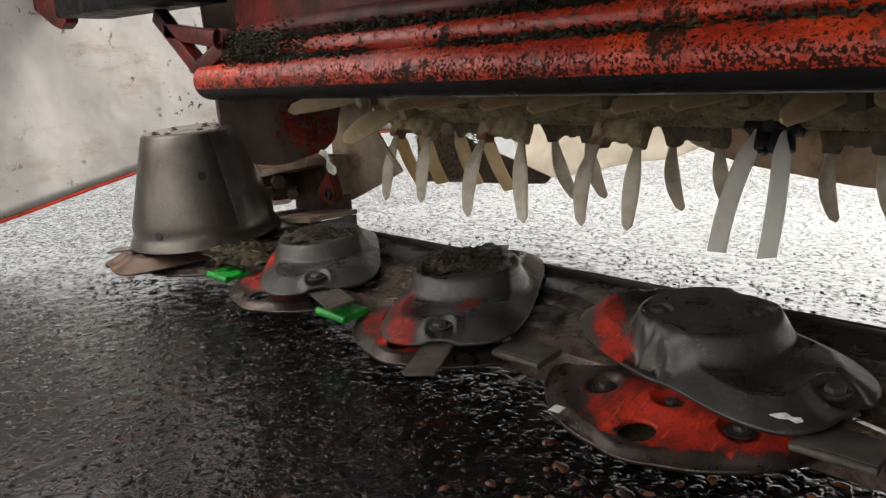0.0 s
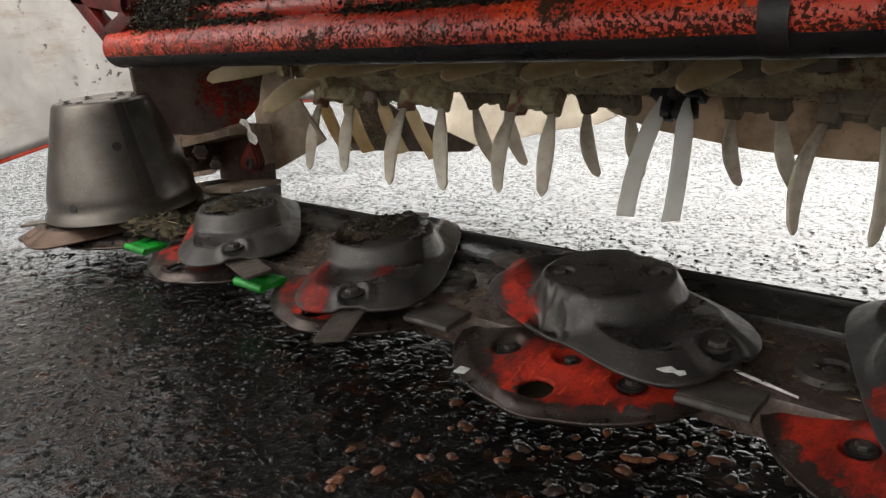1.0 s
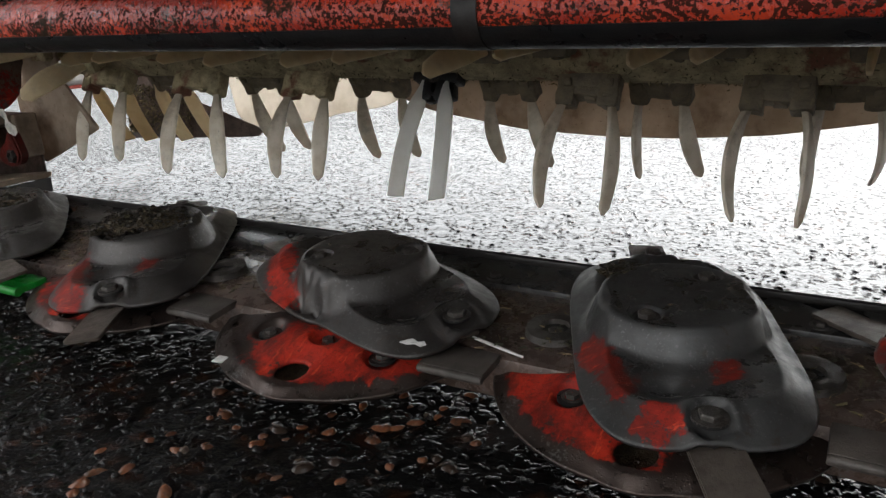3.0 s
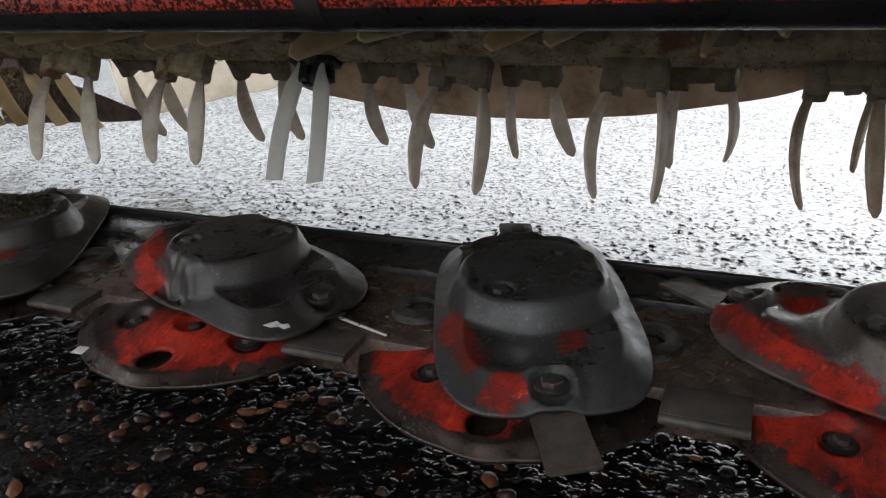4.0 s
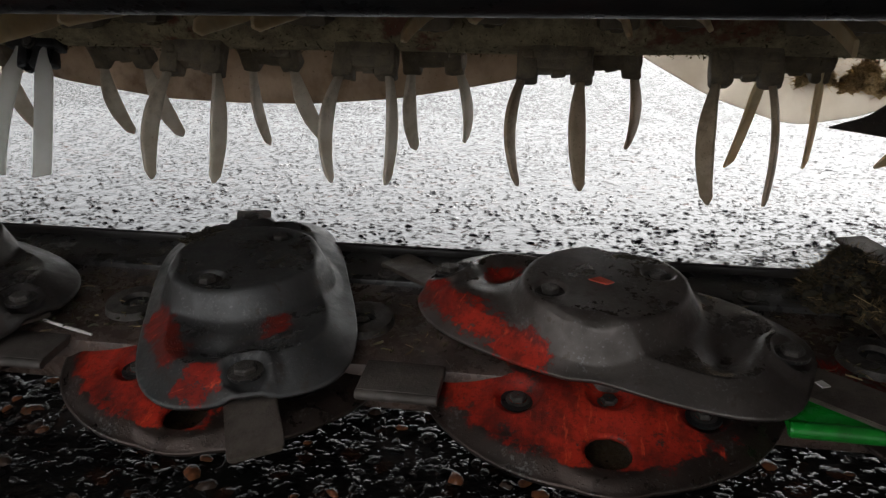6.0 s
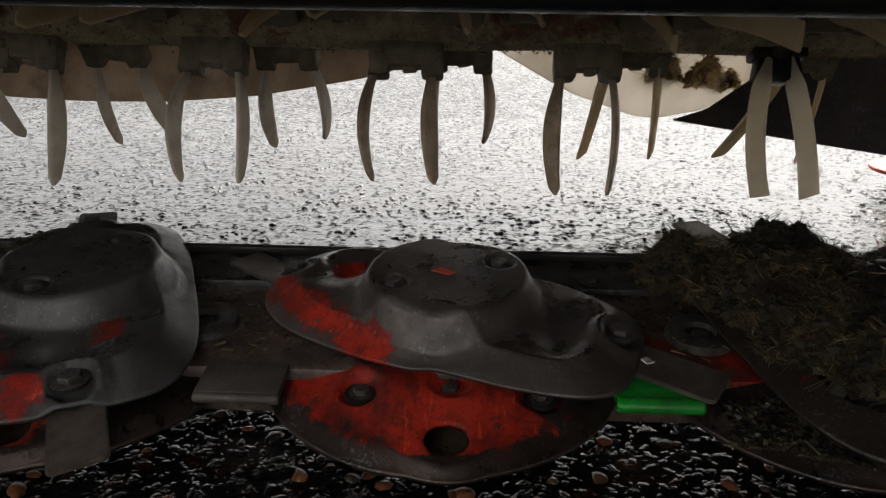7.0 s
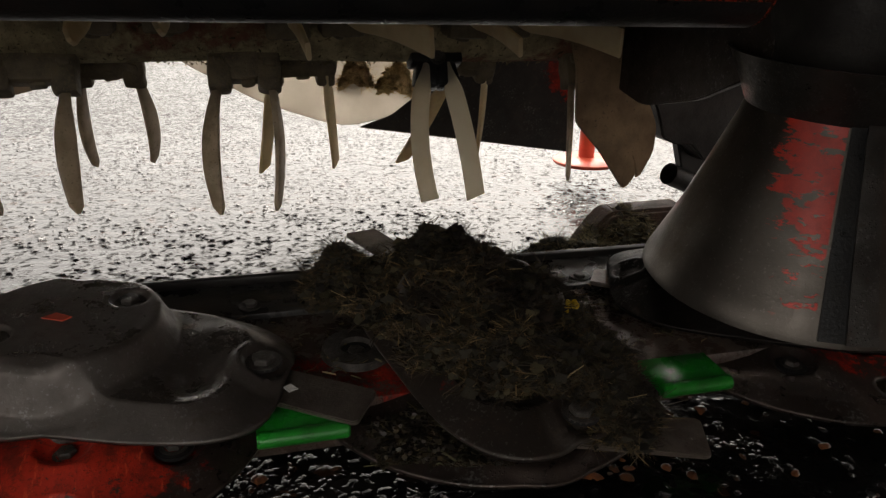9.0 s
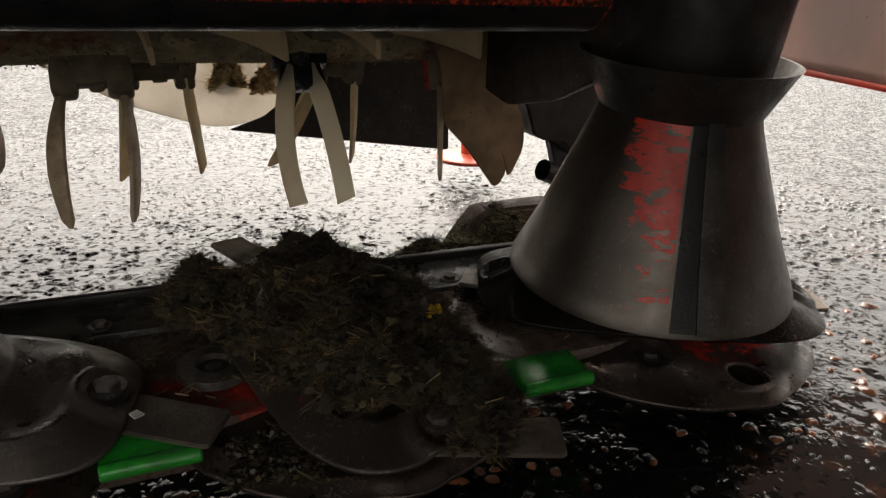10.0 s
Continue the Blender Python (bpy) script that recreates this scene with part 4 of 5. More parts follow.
# panel, cover and skirt stay out of view, added to hold back front light
part("unseen_front_panel", box(1.83, 1.32, 0.012, (1.185, -0.70, 0.80), 0.004), DARK, hood)
part("unseen_front_cover", box(1.17, 1.32, 0.012, (-0.415, -0.70, 0.80), 0.004), COVER, hood, "unseen grey canvas cover added to soften light from the front")
part("unseen_front_skirt", slab([(0.8, 0.80), (0.8, 0.60), (1.15, 0.44), (1.45, 0.12), (2.1, 0.10), (2.1, 0.80)], 0.012, Matrix.Translation((0, -1.36, 0)) @ TOXZ), DARK, hood, "unseen dark skirt added to block light from the front")
part("rear_panel", box(2.7, 0.02, 0.26, (0.0, 0.96, 0.55), 0.006), DARK, hood)
for sx in (-1, 1):
    part("side_panel", slab(rounded([(-0.02, 0.655), (0.00, 0.30), (0.07, 0.246), (0.14, 0.236), (0.275, 0.258), (0.315, 0.29), (0.33, 0.36), (0.46, 0.40), (0.62, 0.42), (0.62, 0.655)] if sx < 0 else [(-0.02, 0.655), (-0.02, 0.36), (0.10, 0.31), (0.22, 0.285), (0.30, 0.30), (0.46, 0.36), (0.62, 0.40), (0.62, 0.655)], 0.02), 0.012, Matrix.Translation((1.294 if sx > 0 else -1.376, 0, 0)) @ Matrix(((0, 0, 1, 0), (1, 0, 0, 0), (0, 1, 0, 0), (0, 0, 0, 1))), 0.002), painted_steel("side_paint", [] if sx > 0 else [((-1.37, 0.20, 0.33), 0.065, ("to", (-1.37, 0.28, 0.28)))], *(((0.17, 0.118, 0.092), (0.09, 0.060, 0.047)) if sx < 0 else ((0.040, 0.028, 0.022), (0.020, 0.014, 0.011))), 0.5, 0.50, 0.1), hood, "grimy brown end panel with red paint left")

# ---- tine rotor ----
AX_Y, AX_Z = 0.42, 0.388
rotor = thing("tine_rotor", "crop conditioner rotor crusted with dry grass and mud", "conditioner rotor", pose(0, AX_Y, AX_Z))
tube = sweep_x([(0.064 * math.cos(2 * math.pi * i / 32), 0.064 * math.sin(2 * math.pi * i / 32)) for i in range(32)], -1.27, 1.27, 200, 0.004)
part("tube", tube, ROTOR, rotor)


def tine_mesh(root, tip, bow, width, twist, style):
    """A moulded tine from root to tip (x, z) in its bracket's frame: it bows along x by bow and is turned about its length by twist."""
    bm = bmesh.new()
    rings, n, k = [], 18, 12
    square = style in ("yellow", "white")
    thick = 0.0085 if square else 0.0095
    c, s = math.cos(radians(twist)), math.sin(radians(twist))
    lean = math.atan2(tip[0] - root[0], root[1] - tip[1])
    for i in range(n + 1):
        t = i / n
        if square:
            w = width * (0.45 + 0.55 * sstep(t, 0.02, 0.24))
        else:
            w = 0.9 * width * (0.36 + 0.64 * sstep(t, 0.0, 0.50)) * (1 - 0.34 * sstep(t, 0.62, 1.0)) * math.sqrt(max(0.05, 1 - max(0.0, (t - 0.93) / 0.07) ** 2))
        h = thick * (1.15 - 0.45 * t) * (1.0 if t < 0.97 or square else 0.7)
        px = root[0] + (tip[0] - root[0]) * t + 1.35 * bow * 4 * t * (1 - t)
        py = -0.010 * math.sin(t * math.pi) - (0.010 * (1 - t) ** 3 if square else 0.0)
        pz = root[1] + (tip[1] - root[1]) * t
        ring = []
        for j in range(k):
            a = 2 * math.pi * (j + 0.5) / k
            e = 0.45
            u = w / 2 * math.copysign(abs(math.cos(a)) ** e, math.cos(a))
            v = h / 2 * math.copysign(abs(math.sin(a)) ** e, math.sin(a))
            # square tines are cut at a slant
            cut = 0.20 * u if square and i == n else 0.0
            x, y = u * c - v * s, u * s + v * c
            ring.append(bm.verts.new((px + x * math.cos(lean), py + y, pz + x * math.sin(lean) + cut)))
        rings.append(ring)
    for a, b in zip(rings, rings[1:]):
        for i in range(k):
            bm.faces.new((a[i], b[i], b[(i + 1) % k], a[(i + 1) % k]))
    bm.faces.new(rings[0][::-1])
    bm.faces.new(rings[-1])
    bmesh.ops.recalc_face_normals(bm, faces=bm.faces)
    return bm


def holder_mesh(half, seed, white):
    """A bracket on the tube with a clamp at either end; the tines leave it along -z."""
    if white:
        # a bent black strap with an open eye between the two clamps
        bm = box(2 * half + 0.050, 0.034, 0.020, (0, 0.0, -0.066), 0.004, seg=2)
        for q in (-1, 1):
            box(0.020, 0.032, 0.050, (q * (half + 0.004), 0.0, -0.083), 0.006, pose(0, 0, 0, 0, q * 7, 0), bm)
            box(0.013, 0.028, 0.036, (q * half * 0.45, 0.004, -0.088), 0.004, pose(0, 0, 0, 0, -q * 12, 0), bm)
        return lathe([(0.010, -0.014), (0.015, -0.014), (0.015, 0.014), (0.010, 0.014), (0.010, -0.014)], 20, pose(0, 0, -0.086, 90, 0, 0), bm)
    bm = box(2 * half + 0.030, 0.028, 0.044, (0, 0, -0.074), 0.004, seg=2)
    box(2 * half - 0.008, 0.040, 0.034, (0, 0.004, -0.066), 0.005, bm=bm)
    for q in (-half, half):
        box(0.030, 0.032, 0.046, (q, 0, -0.087), 0.005, bm=bm, seg=2)
        box(0.016, 0.040, 0.013, (q, 0, -0.074), 0.004, bm=bm, seg=2)
    box(0.020, 0.018, 0.008, (0.15 * half, 0, -0.097), 0.003, bm=bm)
    bmesh.ops.subdivide_edges(bm, edges=[e for e in bm.edges if e.calc_length() > 0.014], cuts=2, use_grid_fill=True)
    for v in bm.verts:
        v.co += noise.noise_vector((v.co.x * 55 + seed, v.co.y * 55, v.co.z * 55)) * 0.0032
    return bm


def build_pair(angle, tines, style, seed):
    """Two tines on one bracket. angle: turn about the rotor, 0 straight down; tines: (root x, tip x, reach, bow, width, twist)."""
    xs = [q[0] for q in tines]
    c, half = sum(xs) / len(xs), max(0.012, (max(xs) - min(xs)) / 2)
    white = style == "white"
    h = part("holder", holder_mesh(half, seed, white), BLACK if white else (HOLDER if angle > 0 or c > -0.2 else ROTOR), rotor, "black steel strap" if white else "", pose(c, 0, 0, angle, 0, 0))
    start = -0.074 if white else -0.090
    if white:
        part("strap_bolt", bolt_head((0, 0, 0), 0.008, 0.006), BOLT, h, "", pose(0, -0.017, -0.068, 90, 0, 0))
    for rx, tx, reach, bow, width, tw in tines:
        bm = tine_mesh((rx - c, start), (tx - c, -reach), bow, width, tw, style)
        part("tine", bm, {"worn": TINE, "stained": TINE_B, "pale": TINE_Y, "yellow": TINE_Y, "white": TINE_W if c < 0 else TINE_C}[style], h, {"worn": "", "stained": "brown-stained worn tine", "pale": "pale worn tine", "yellow": "pale yellowed tine", "white": "white replacement tine" if c < 0 else "cream replacement tine"}[style])


FRONT = [
    ("worn", (-1.195, -1.163, 0.270, 0.0, 0.030, 35), (-1.080, -1.040, 0.264, 0.0, 0.032, 32)),
    ("worn", (-0.902, -0.886, 0.280, -0.006, 0.034, 25), (-0.800, -0.731, 0.277, 0.0, 0.036, 12)),
    ("worn", (-0.604, -0.595, 0.267, -0.009, 0.033, 32), (-0.524, -0.498, 0.264, 0.003, 0.033, 24)),
    ("white", (-0.304, -0.326, 0.279, -0.004, 0.030, 14), (-0.266, -0.246, 0.277, 0.005, 0.028, 12)),
    ("worn", (-0.048, -0.062, 0.274, -0.009, 0.030, 58), (0.020, 0.039, 0.276, 0.009, 0.030, 58)),
    ("worn", (0.225, 0.220, 0.267, -0.011, 0.029, 63), (0.289, 0.302, 0.267, 0.008, 0.027, 68)),
    ("stained", (0.493, 0.490, 0.260, -0.012, 0.028, 66), (0.570, 0.576, 0.263, -0.004, 0.029, 32)),
    ("stained", (0.756, 0.745, 0.274, -0.009, 0.029, -38), (0.820, 0.816, 0.273, 0.006, 0.028, 68)),
    ("white", (1.040, 1.026, 0.270, -0.011, 0.026, -14), (1.066, 1.093, 0.269, 0.002, 0.027, -12)),
    ("stained", (1.266, 1.238, 0.252, -0.003, 0.026, 72), (1.345, 1.352, 0.252, 0.0, 0.026, 60)),
]
for i, (st, *pair) in enumerate(FRONT):
    build_pair(-26.6, pair, st, i * 3.1)
REAR = [
    ("yellow", (-1.290, -1.305, 0.270, 0.0, 0.040, 15), (-1.190, -1.217, 0.263, 0.0, 0.040, 20)),
    ("yellow", (-1.065, -1.084, 0.255, 0.0, 0.036, 20), (-0.978, -0.978, 0.262, 0.0, 0.036, 15)),
    ("worn", (-0.783, -0.784, 0.270, -0.004, 0.034, 34), (-0.694, -0.704, 0.258, -0.003, 0.035, 20)),
    ("worn", (-0.499, -0.524, 0.269, -0.006, 0.033, 30), (-0.409, -0.422, 0.258, -0.003, 0.032, 38)),
    ("worn", (-0.220, -0.232, 0.258, -0.006, 0.030, 45), (-0.147, -0.136, 0.260, -0.002, 0.032, 35)),
    ("worn", (0.045, 0.028, 0.272, -0.003, 0.026, 72), (0.111, 0.133, 0.258, -0.003, 0.031, 42)),
    ("worn", (0.311, 0.295, 0.272, -0.005, 0.030, 52), (0.377, 0.382, 0.252, 0.010, 0.027, 66)),
    ("stained", (0.575, 0.568, 0.258, -0.004, 0.027, 66), (0.642, 0.649, 0.254, 0.008, 0.029, 58)),
    ("yellow", (0.829, 0.815, 0.276, 0.0, 0.025, 45), (0.906, 0.930, 0.270, 0.0, 0.024, 62)),
    ("yellow", (1.096, 1.043, 0.270, 0.0, 0.030, 25), (1.153, 1.174, 0.268, 0.0, 0.026, 62)),
]
for i, (st, *pair) in enumerate(REAR):
    build_pair(27, pair, st, 50 + i * 2.3)
# tines that point forward under the beam: (tip x, angle, root offset, width, twist, style)
UPPER = [
    ((-1.335, -85, 0.060, 0.046, 66, "pale"), (-1.140, -70, 0.015, 0.056, 42, "pale")), ((-0.97, -86.5, 0.022, 0.038, 74, "pale"), (-0.88, -87.5, 0.018, 0.038, 66, "pale")),
    ((-0.71, -87.5, 0.022, 0.038, 74, "pale"), (-0.60, -86.5, 0.018, 0.040, 64, "pale")), ((-0.435, -86.5, 0.022, 0.040, 70, "pale"), (-0.335, -87.5, 0.018, 0.038, 60, "pale")),
    ((-0.18, -83.5, 0.024, 0.042, 66, "pale"), (-0.07, -88.5, 0.016, 0.036, 55, "pale")), ((0.108, -86.5, 0.020, 0.036, 66, "pale"), (0.183, -87.5, 0.012, 0.034, 55, "pale")),
    ((0.363, -84.5, 0.004, 0.022, 80, "pale"), (0.442, -89.5, 0.0, 0.030, 40, "pale")), ((0.616, -86.5, -0.004, 0.032, 64, "pale"), (0.70, -88.5, -0.004, 0.030, 60, "pale")),
    ((0.849, -84, -0.006, 0.020, 84, "yellow"), (0.986, -86, -0.075, 0.036, 80, "yellow")), ((1.092, -85, -0.012, 0.024, 80, "yellow"), (1.221, -86, -0.080, 0.036, 80, "yellow")),
]
for i, pair in enumerate(UPPER):
    for xt, an, off, w, tw, st in pair:
        build_pair(an, [(xt + off, xt, 0.262, 0.0, w, tw)], st, 90 + i * 1.7 + xt)

# ---- plates behind the rotor ----


def upright(name, pts, y, thick, material, label, category, r=0.015):
    """A plate that stands in x, z at depth y."""
    bm = slab(rounded(pts, r), thick, Matrix.Translation((0, y, 0)) @ TOXZ, 0.0012)
    ob = part(name, bm, material)
    return tagged(ob, label, category)


bowl = [(-0.62, 0.52), (-0.62, 0.27), (-0.49, 0.226), (-0.264, 0.194), (-0.1, 0.188), (0.05, 0.190), (0.22, 0.204), (0.38, 0.232), (0.456, 0.247), (0.58, 0.29), (0.60, 0.52)]
flap = thing("rear_flap", "tan mud-stained rubber flap with a bowed lower edge", "rubber flap", pose(0, 0.72, 0))
part("rubber_sheet", slab(rounded(bowl, 0.03), 0.008, TOXZ, 0.0012), RUBBER, flap)
part("clamp_rail", box(1.24, 0.012, 0.03, (-0.01, 0.008, 0.50), 0.003), DARK, flap)
for i in range(7):
    part("rail_bolt", bolt_head((0, 0, 0), 0.008, 0.006), BOLT, flap, "", pose(-0.55 + 0.18 * i, -0.010, 0.50, 90, 0, 0))
swath_right = [(0.62, 0.56), (0.66, 0.30), (0.69, 0.272), (0.831, 0.195), (0.966, 0.149), (1.016, 0.143), (1.128, 0.165), (1.20, 0.20), (1.24, 0.30), (1.24, 0.56)]
swath_left = [(-0.62, 0.56), (-0.66, 0.24), (-0.74, 0.205), (-0.80, 0.196), (-0.87, 0.186), (-0.98, 0.159), (-1.13, 0.128), (-1.20, 0.125), (-1.26, 0.16), (-1.29, 0.30), (-1.29, 0.56)]
for s, swath in ((1, swath_right), (-1, swath_left)):
    upright("swath_board", swath, 0.90, 0.006, SHIELD, "pale translucent plastic swath board with dried grass", "swath board", 0.03)
    darkp = [(0.988, 0.184), (1.407, 0.124), (1.39, 0.50), (1.22, 0.50), (1.20, 0.32), (1.05, 0.205)]
    if s < 0:
        upright("deflector_plate", [(-1.44, 0.127), (-1.035, 0.149), (-0.962, 0.155), (-0.944, 0.172), (-1.095, 0.218), (-1.20, 0.246), (-1.29, 0.29), (-1.32, 0.50), (-1.44, 0.50)], 0.66, 0.006, BROWN, "brown deflector plate coated with moss and grass", "deflector plate", 0.006)
        continue
    upright("deflector_plate", [(s * x, z) for x, z in darkp], 0.66, 0.006, painted_steel("deflector_paint", [((s * 1.385, 0.66, 0.27), 0.045, (1, 1, 1))], (0.03, 0.022, 0.018), (0.016, 0.013, 0.011), 0.6, 0.6, 0.0), "dark grimy deflector plate with some red paint", "deflector plate", 0.008)


def build_side_flap(pts, y, material, label, strip):
    fl = thing("side_flap", label, "rubber flap", pose(0, y, 0))
    part("rubber_sheet", slab(rounded(pts, 0.010), 0.008, TOXZ, 0.0012), material, fl)
    x0, x1, z = strip
    part("clamp_strip", box(x1 - x0, 0.008, 0.022, ((x0 + x1) / 2, -0.0125, z), 0.002), DARK, fl)
    for k in (0.2, 0.8):
        part("strip_bolt", bolt_head((0, 0, 0), 0.007, 0.005), BOLT, fl, "", pose(x0 + (x1 - x0) * k, -0.016, z, 90, 0, 0))


build_side_flap([(1.19, 0.42), (1.222, 0.330), (1.227, 0.254), (1.268, 0.212), (1.310, 0.156), (1.318, 0.160), (1.330, 0.178), (1.314, 0.222), (1.275, 0.300), (1.265, 0.42)], 0.28, TORN, "torn tan rubber side flap", (1.20, 1.26, 0.395))
build_side_flap([(1.255, 0.42), (1.268, 0.315), (1.300, 0.250), (1.335, 0.185), (1.341, 0.166), (1.352, 0.186), (1.362, 0.208), (1.362, 0.245), (1.325, 0.320), (1.32, 0.42)], 0.292, TORN, "folded tan rubber side flap", (1.262, 1.305, 0.395))
build_side_flap([(-1.24, 0.42), (-1.243, 0.328), (-1.190, 0.268), (-1.136, 0.214), (-1.20, 0.186), (-1.30, 0.144), (-1.353, 0.123), (-1.41, 0.205), (-1.43, 0.42)], 0.34, RUBBER, "tan rubber side flap with a pointed corner", (-1.42, -1.23, 0.395))

stand = thing("parking_stand", "faded red parking stand with a round foot", "parking stand", pose(1.555, 0.87, 0))
part("post", lathe([(0.018, 0.06), (0.018, 0.62)], 24, cap=True), FOOTRED, stand)
part("foot", lathe([(0.001, 0.046), (0.072, 0.046), (0.076, 0.050), (0.076, 0.054), (0.070, 0.058), (0.02, 0.062), (0.001, 0.062)], 48), FOOTRED, stand)

# ---- end brackets of the bar ----
br = thing("bar_bracket", "rusty open steel bracket holding the end of the bar", "bracket", pose(-0.05, 0.0, 0.004))
part("top_flange", slab([(-1.50, 0.184), (-1.257, 0.229), (-1.255, 0.247), (-1.502, 0.202)], 0.11, Matrix.Translation((0, 0.29, 0)) @ TOXZ, 0.002), CHANNEL, br)
part("end_flange", slab([(-1.258, 0.244), (-1.240, 0.248), (-1.228, 0.154), (-1.243, 0.148)], 0.05, Matrix.Translation((0, 0.29, 0)) @ TOXZ, 0.002), CHANNEL, br)
part("inner_web", slab([(-1.31, 0.225), (-1.30, 0.232), (-1.255, 0.150), (-1.27, 0.148)], 0.03, Matrix.Translation((0, 0.29, 0)) @ TOXZ, 0.002), CHANNEL, br)
part("back_plate", box(0.25, 0.008, 0.16, (-1.37, 0.292, 0.165), 0.002), BLOCK, br)
part("side_plate", box(0.014, 0.11, 0.10, (-1.482, 0.235, 0.170), 0.003), BROWN, br)
for bx, by, bz, rr in ((-1.425, 0.20, 0.178, 0.022), (-1.455, 0.185, 0.146, 0.018), (-1.36, 0.20, 0.150, 0.016)):
    part("bracket_bolt", lathe([(rr, -0.06), (rr, 0.0), (rr * 0.85, 0.006), (rr * 0.55, 0.006), (rr * 0.5, 0.001), (0.001, 0.001)], 6, pose(bx, by, bz, 90, 0, 55)), BROWN, br)
part("pivot", slab(rounded([(-1.180, 0.222), (-1.164, 0.222), (-1.150, 0.192), (-1.143, 0.172), (-1.155, 0.152), (-1.185, 0.146), (-1.215, 0.152), (-1.224, 0.170), (-1.208, 0.190), (-1.192, 0.200)], 0.008), 0.022, Matrix.Translation((0, 0.20, 0)) @ TOXZ, 0.004), OLDRED, br, "dark red pivot ear")
part("pivot_nut", lathe([(0.016, -0.006), (0.016, 0.012), (0.013, 0.016), (0.009, 0.016), (0.008, 0.010), (0.001, 0.010)], 6, pose(-1.172, 0.187, 0.170, 90, 0, 0)), DARK, br)
part("floor_channel", slab([(-1.545, 0.066), (-1.182, 0.108), (-1.180, 0.120), (-1.545, 0.080)], 0.14, Matrix.Translation((0, 0.265, 0)) @ TOXZ, 0.002), CHANNEL, br)
part("channel_side", slab([(-1.192, 0.074), (-1.183, 0.075), (-1.182, 0.107), (-1.192, 0.105)], 0.13, Matrix.Translation((0, 0.262, 0)) @ TOXZ, 0.001), DARK, br)
part("leg", box(0.06, 0.10, 0.11, (-1.40, 0.20, 0.045), 0.004), DARK, br)
part("torn_label", slab([(-1.190, 0.264), (-1.182, 0.273), (-1.160, 0.271), (-1.152, 0.256), (-1.150, 0.246), (-1.128, 0.236), (-1.126, 0.224), (-1.136, 0.216), (-1.156, 0.222), (-1.164, 0.234), (-1.160, 0.250), (-1.174, 0.258)], 0.0015, Matrix.Translation((0, 0.172, 0)) @ TOXZ), LABEL, br, "torn white label")

part("end_plate", slab(rounded([(0.0, 0.27), (0.0, 0.16), (0.06, 0.09), (0.33, 0.09), (0.35, 0.30), (0.20, 0.30)], 0.02), 0.010, Matrix.Translation((-1.58, 0, 0)) @ Matrix(((0, 0, 1, 0), (1, 0, 0, 0), (0, 1, 0, 0), (0, 0, 0, 1))), 0.002), BROWN, br, "brown grimy end plate")
gh = thing("gear_housing", "dark grimy gear housing at the end of the rotor", "gear housing")
part("housing_body", box(0.26, 0.12, 0.40, (1.46, 0.47, 0.47), 0.012), DARK, gh)
part("lower_lug", slab(rounded([(1.36, 0.36), (1.420, 0.250), (1.436, 0.205), (1.459, 0.194), (1.492, 0.192), (1.519, 0.163), (1.546, 0.166), (1.60, 0.20), (1.60, 0.36)], 0.006), 0.05, Matrix.Translation((0, 0.43, 0)) @ TOXZ, 0.003), DARK, gh)
part("pin", lathe([(0.019, -0.03), (0.019, 0.03), (0.014, 0.036), (0.001, 0.036)], 20, pose(1.512, 0.43, 0.122, 0, 112, 10)), DARK, gh)
part("pin_arm", slab([(1.490, 0.20), (1.570, 0.20), (1.552, 0.112), (1.518, 0.112)], 0.020, Matrix.Translation((0, 0.445, 0)) @ TOXZ, 0.002), DARK, gh)

rb = thing("bar_bracket", "brown steel block holding the end of the bar", "bracket", pose(0, 0, 0))
part("block", slab(rounded([(1.235, 0.02), (1.243, 0.068), (1.272, 0.106), (1.290, 0.124), (1.42, 0.126), (1.42, 0.02)], 0.010), 0.050, Matrix.Translation((0, 0.31, 0)) @ TOXZ, 0.006), BLOCK, rb)

# ---- frame parts above the end ----
fr = thing("hood_frame", "red and black folding frame of the side curtain", "hood frame")
part("black_box", box(0.60, 0.14, 0.26, (-1.50, -0.11, 0.725), 0.006, pose(0, 0, 0, 0, 1.5, 0) @ Matrix.Translation((-0.018, 0, -0.035))), PITCH, fr, "black steel box beam")
part("red_plate", slab(rounded([(-2.45, 0.82), (-2.15, 0.685), (-1.93, 0.600), (-1.87, 0.585), (-1.82, 0.60), (-1.82, 0.85)], 0.01), 0.03, Matrix.Translation((0, -0.12, 0)) @ TOXZ, 0.002), OLDRED, fr)
for x0, z0, x1, z1 in ((-1.385, 0.575, -1.215, 0.455), (-1.34, 0.545, -1.12, 0.515), (-1.21, 0.47, -1.12, 0.50)):
    ln, an = math.hypot(x1 - x0, z1 - z0), math.degrees(math.atan2(z1 - z0, x1 - x0))
    part("strut", box(ln + 0.03, 0.03, 0.032, (0, 0, 0), 0.004, pose((x0 + x1) / 2, -0.10, (z0 + z1) / 2, 0, -an, 0)), OLDRED, fr)
part("end_eye", lathe([(0.006, -0.012), (0.012, -0.014), (0.019, -0.012), (0.020, 0.0), (0.019, 0.012)], 24, pose(-1.10, -0.115, 0.515, 90, 0, 0)), OLDRED, fr)


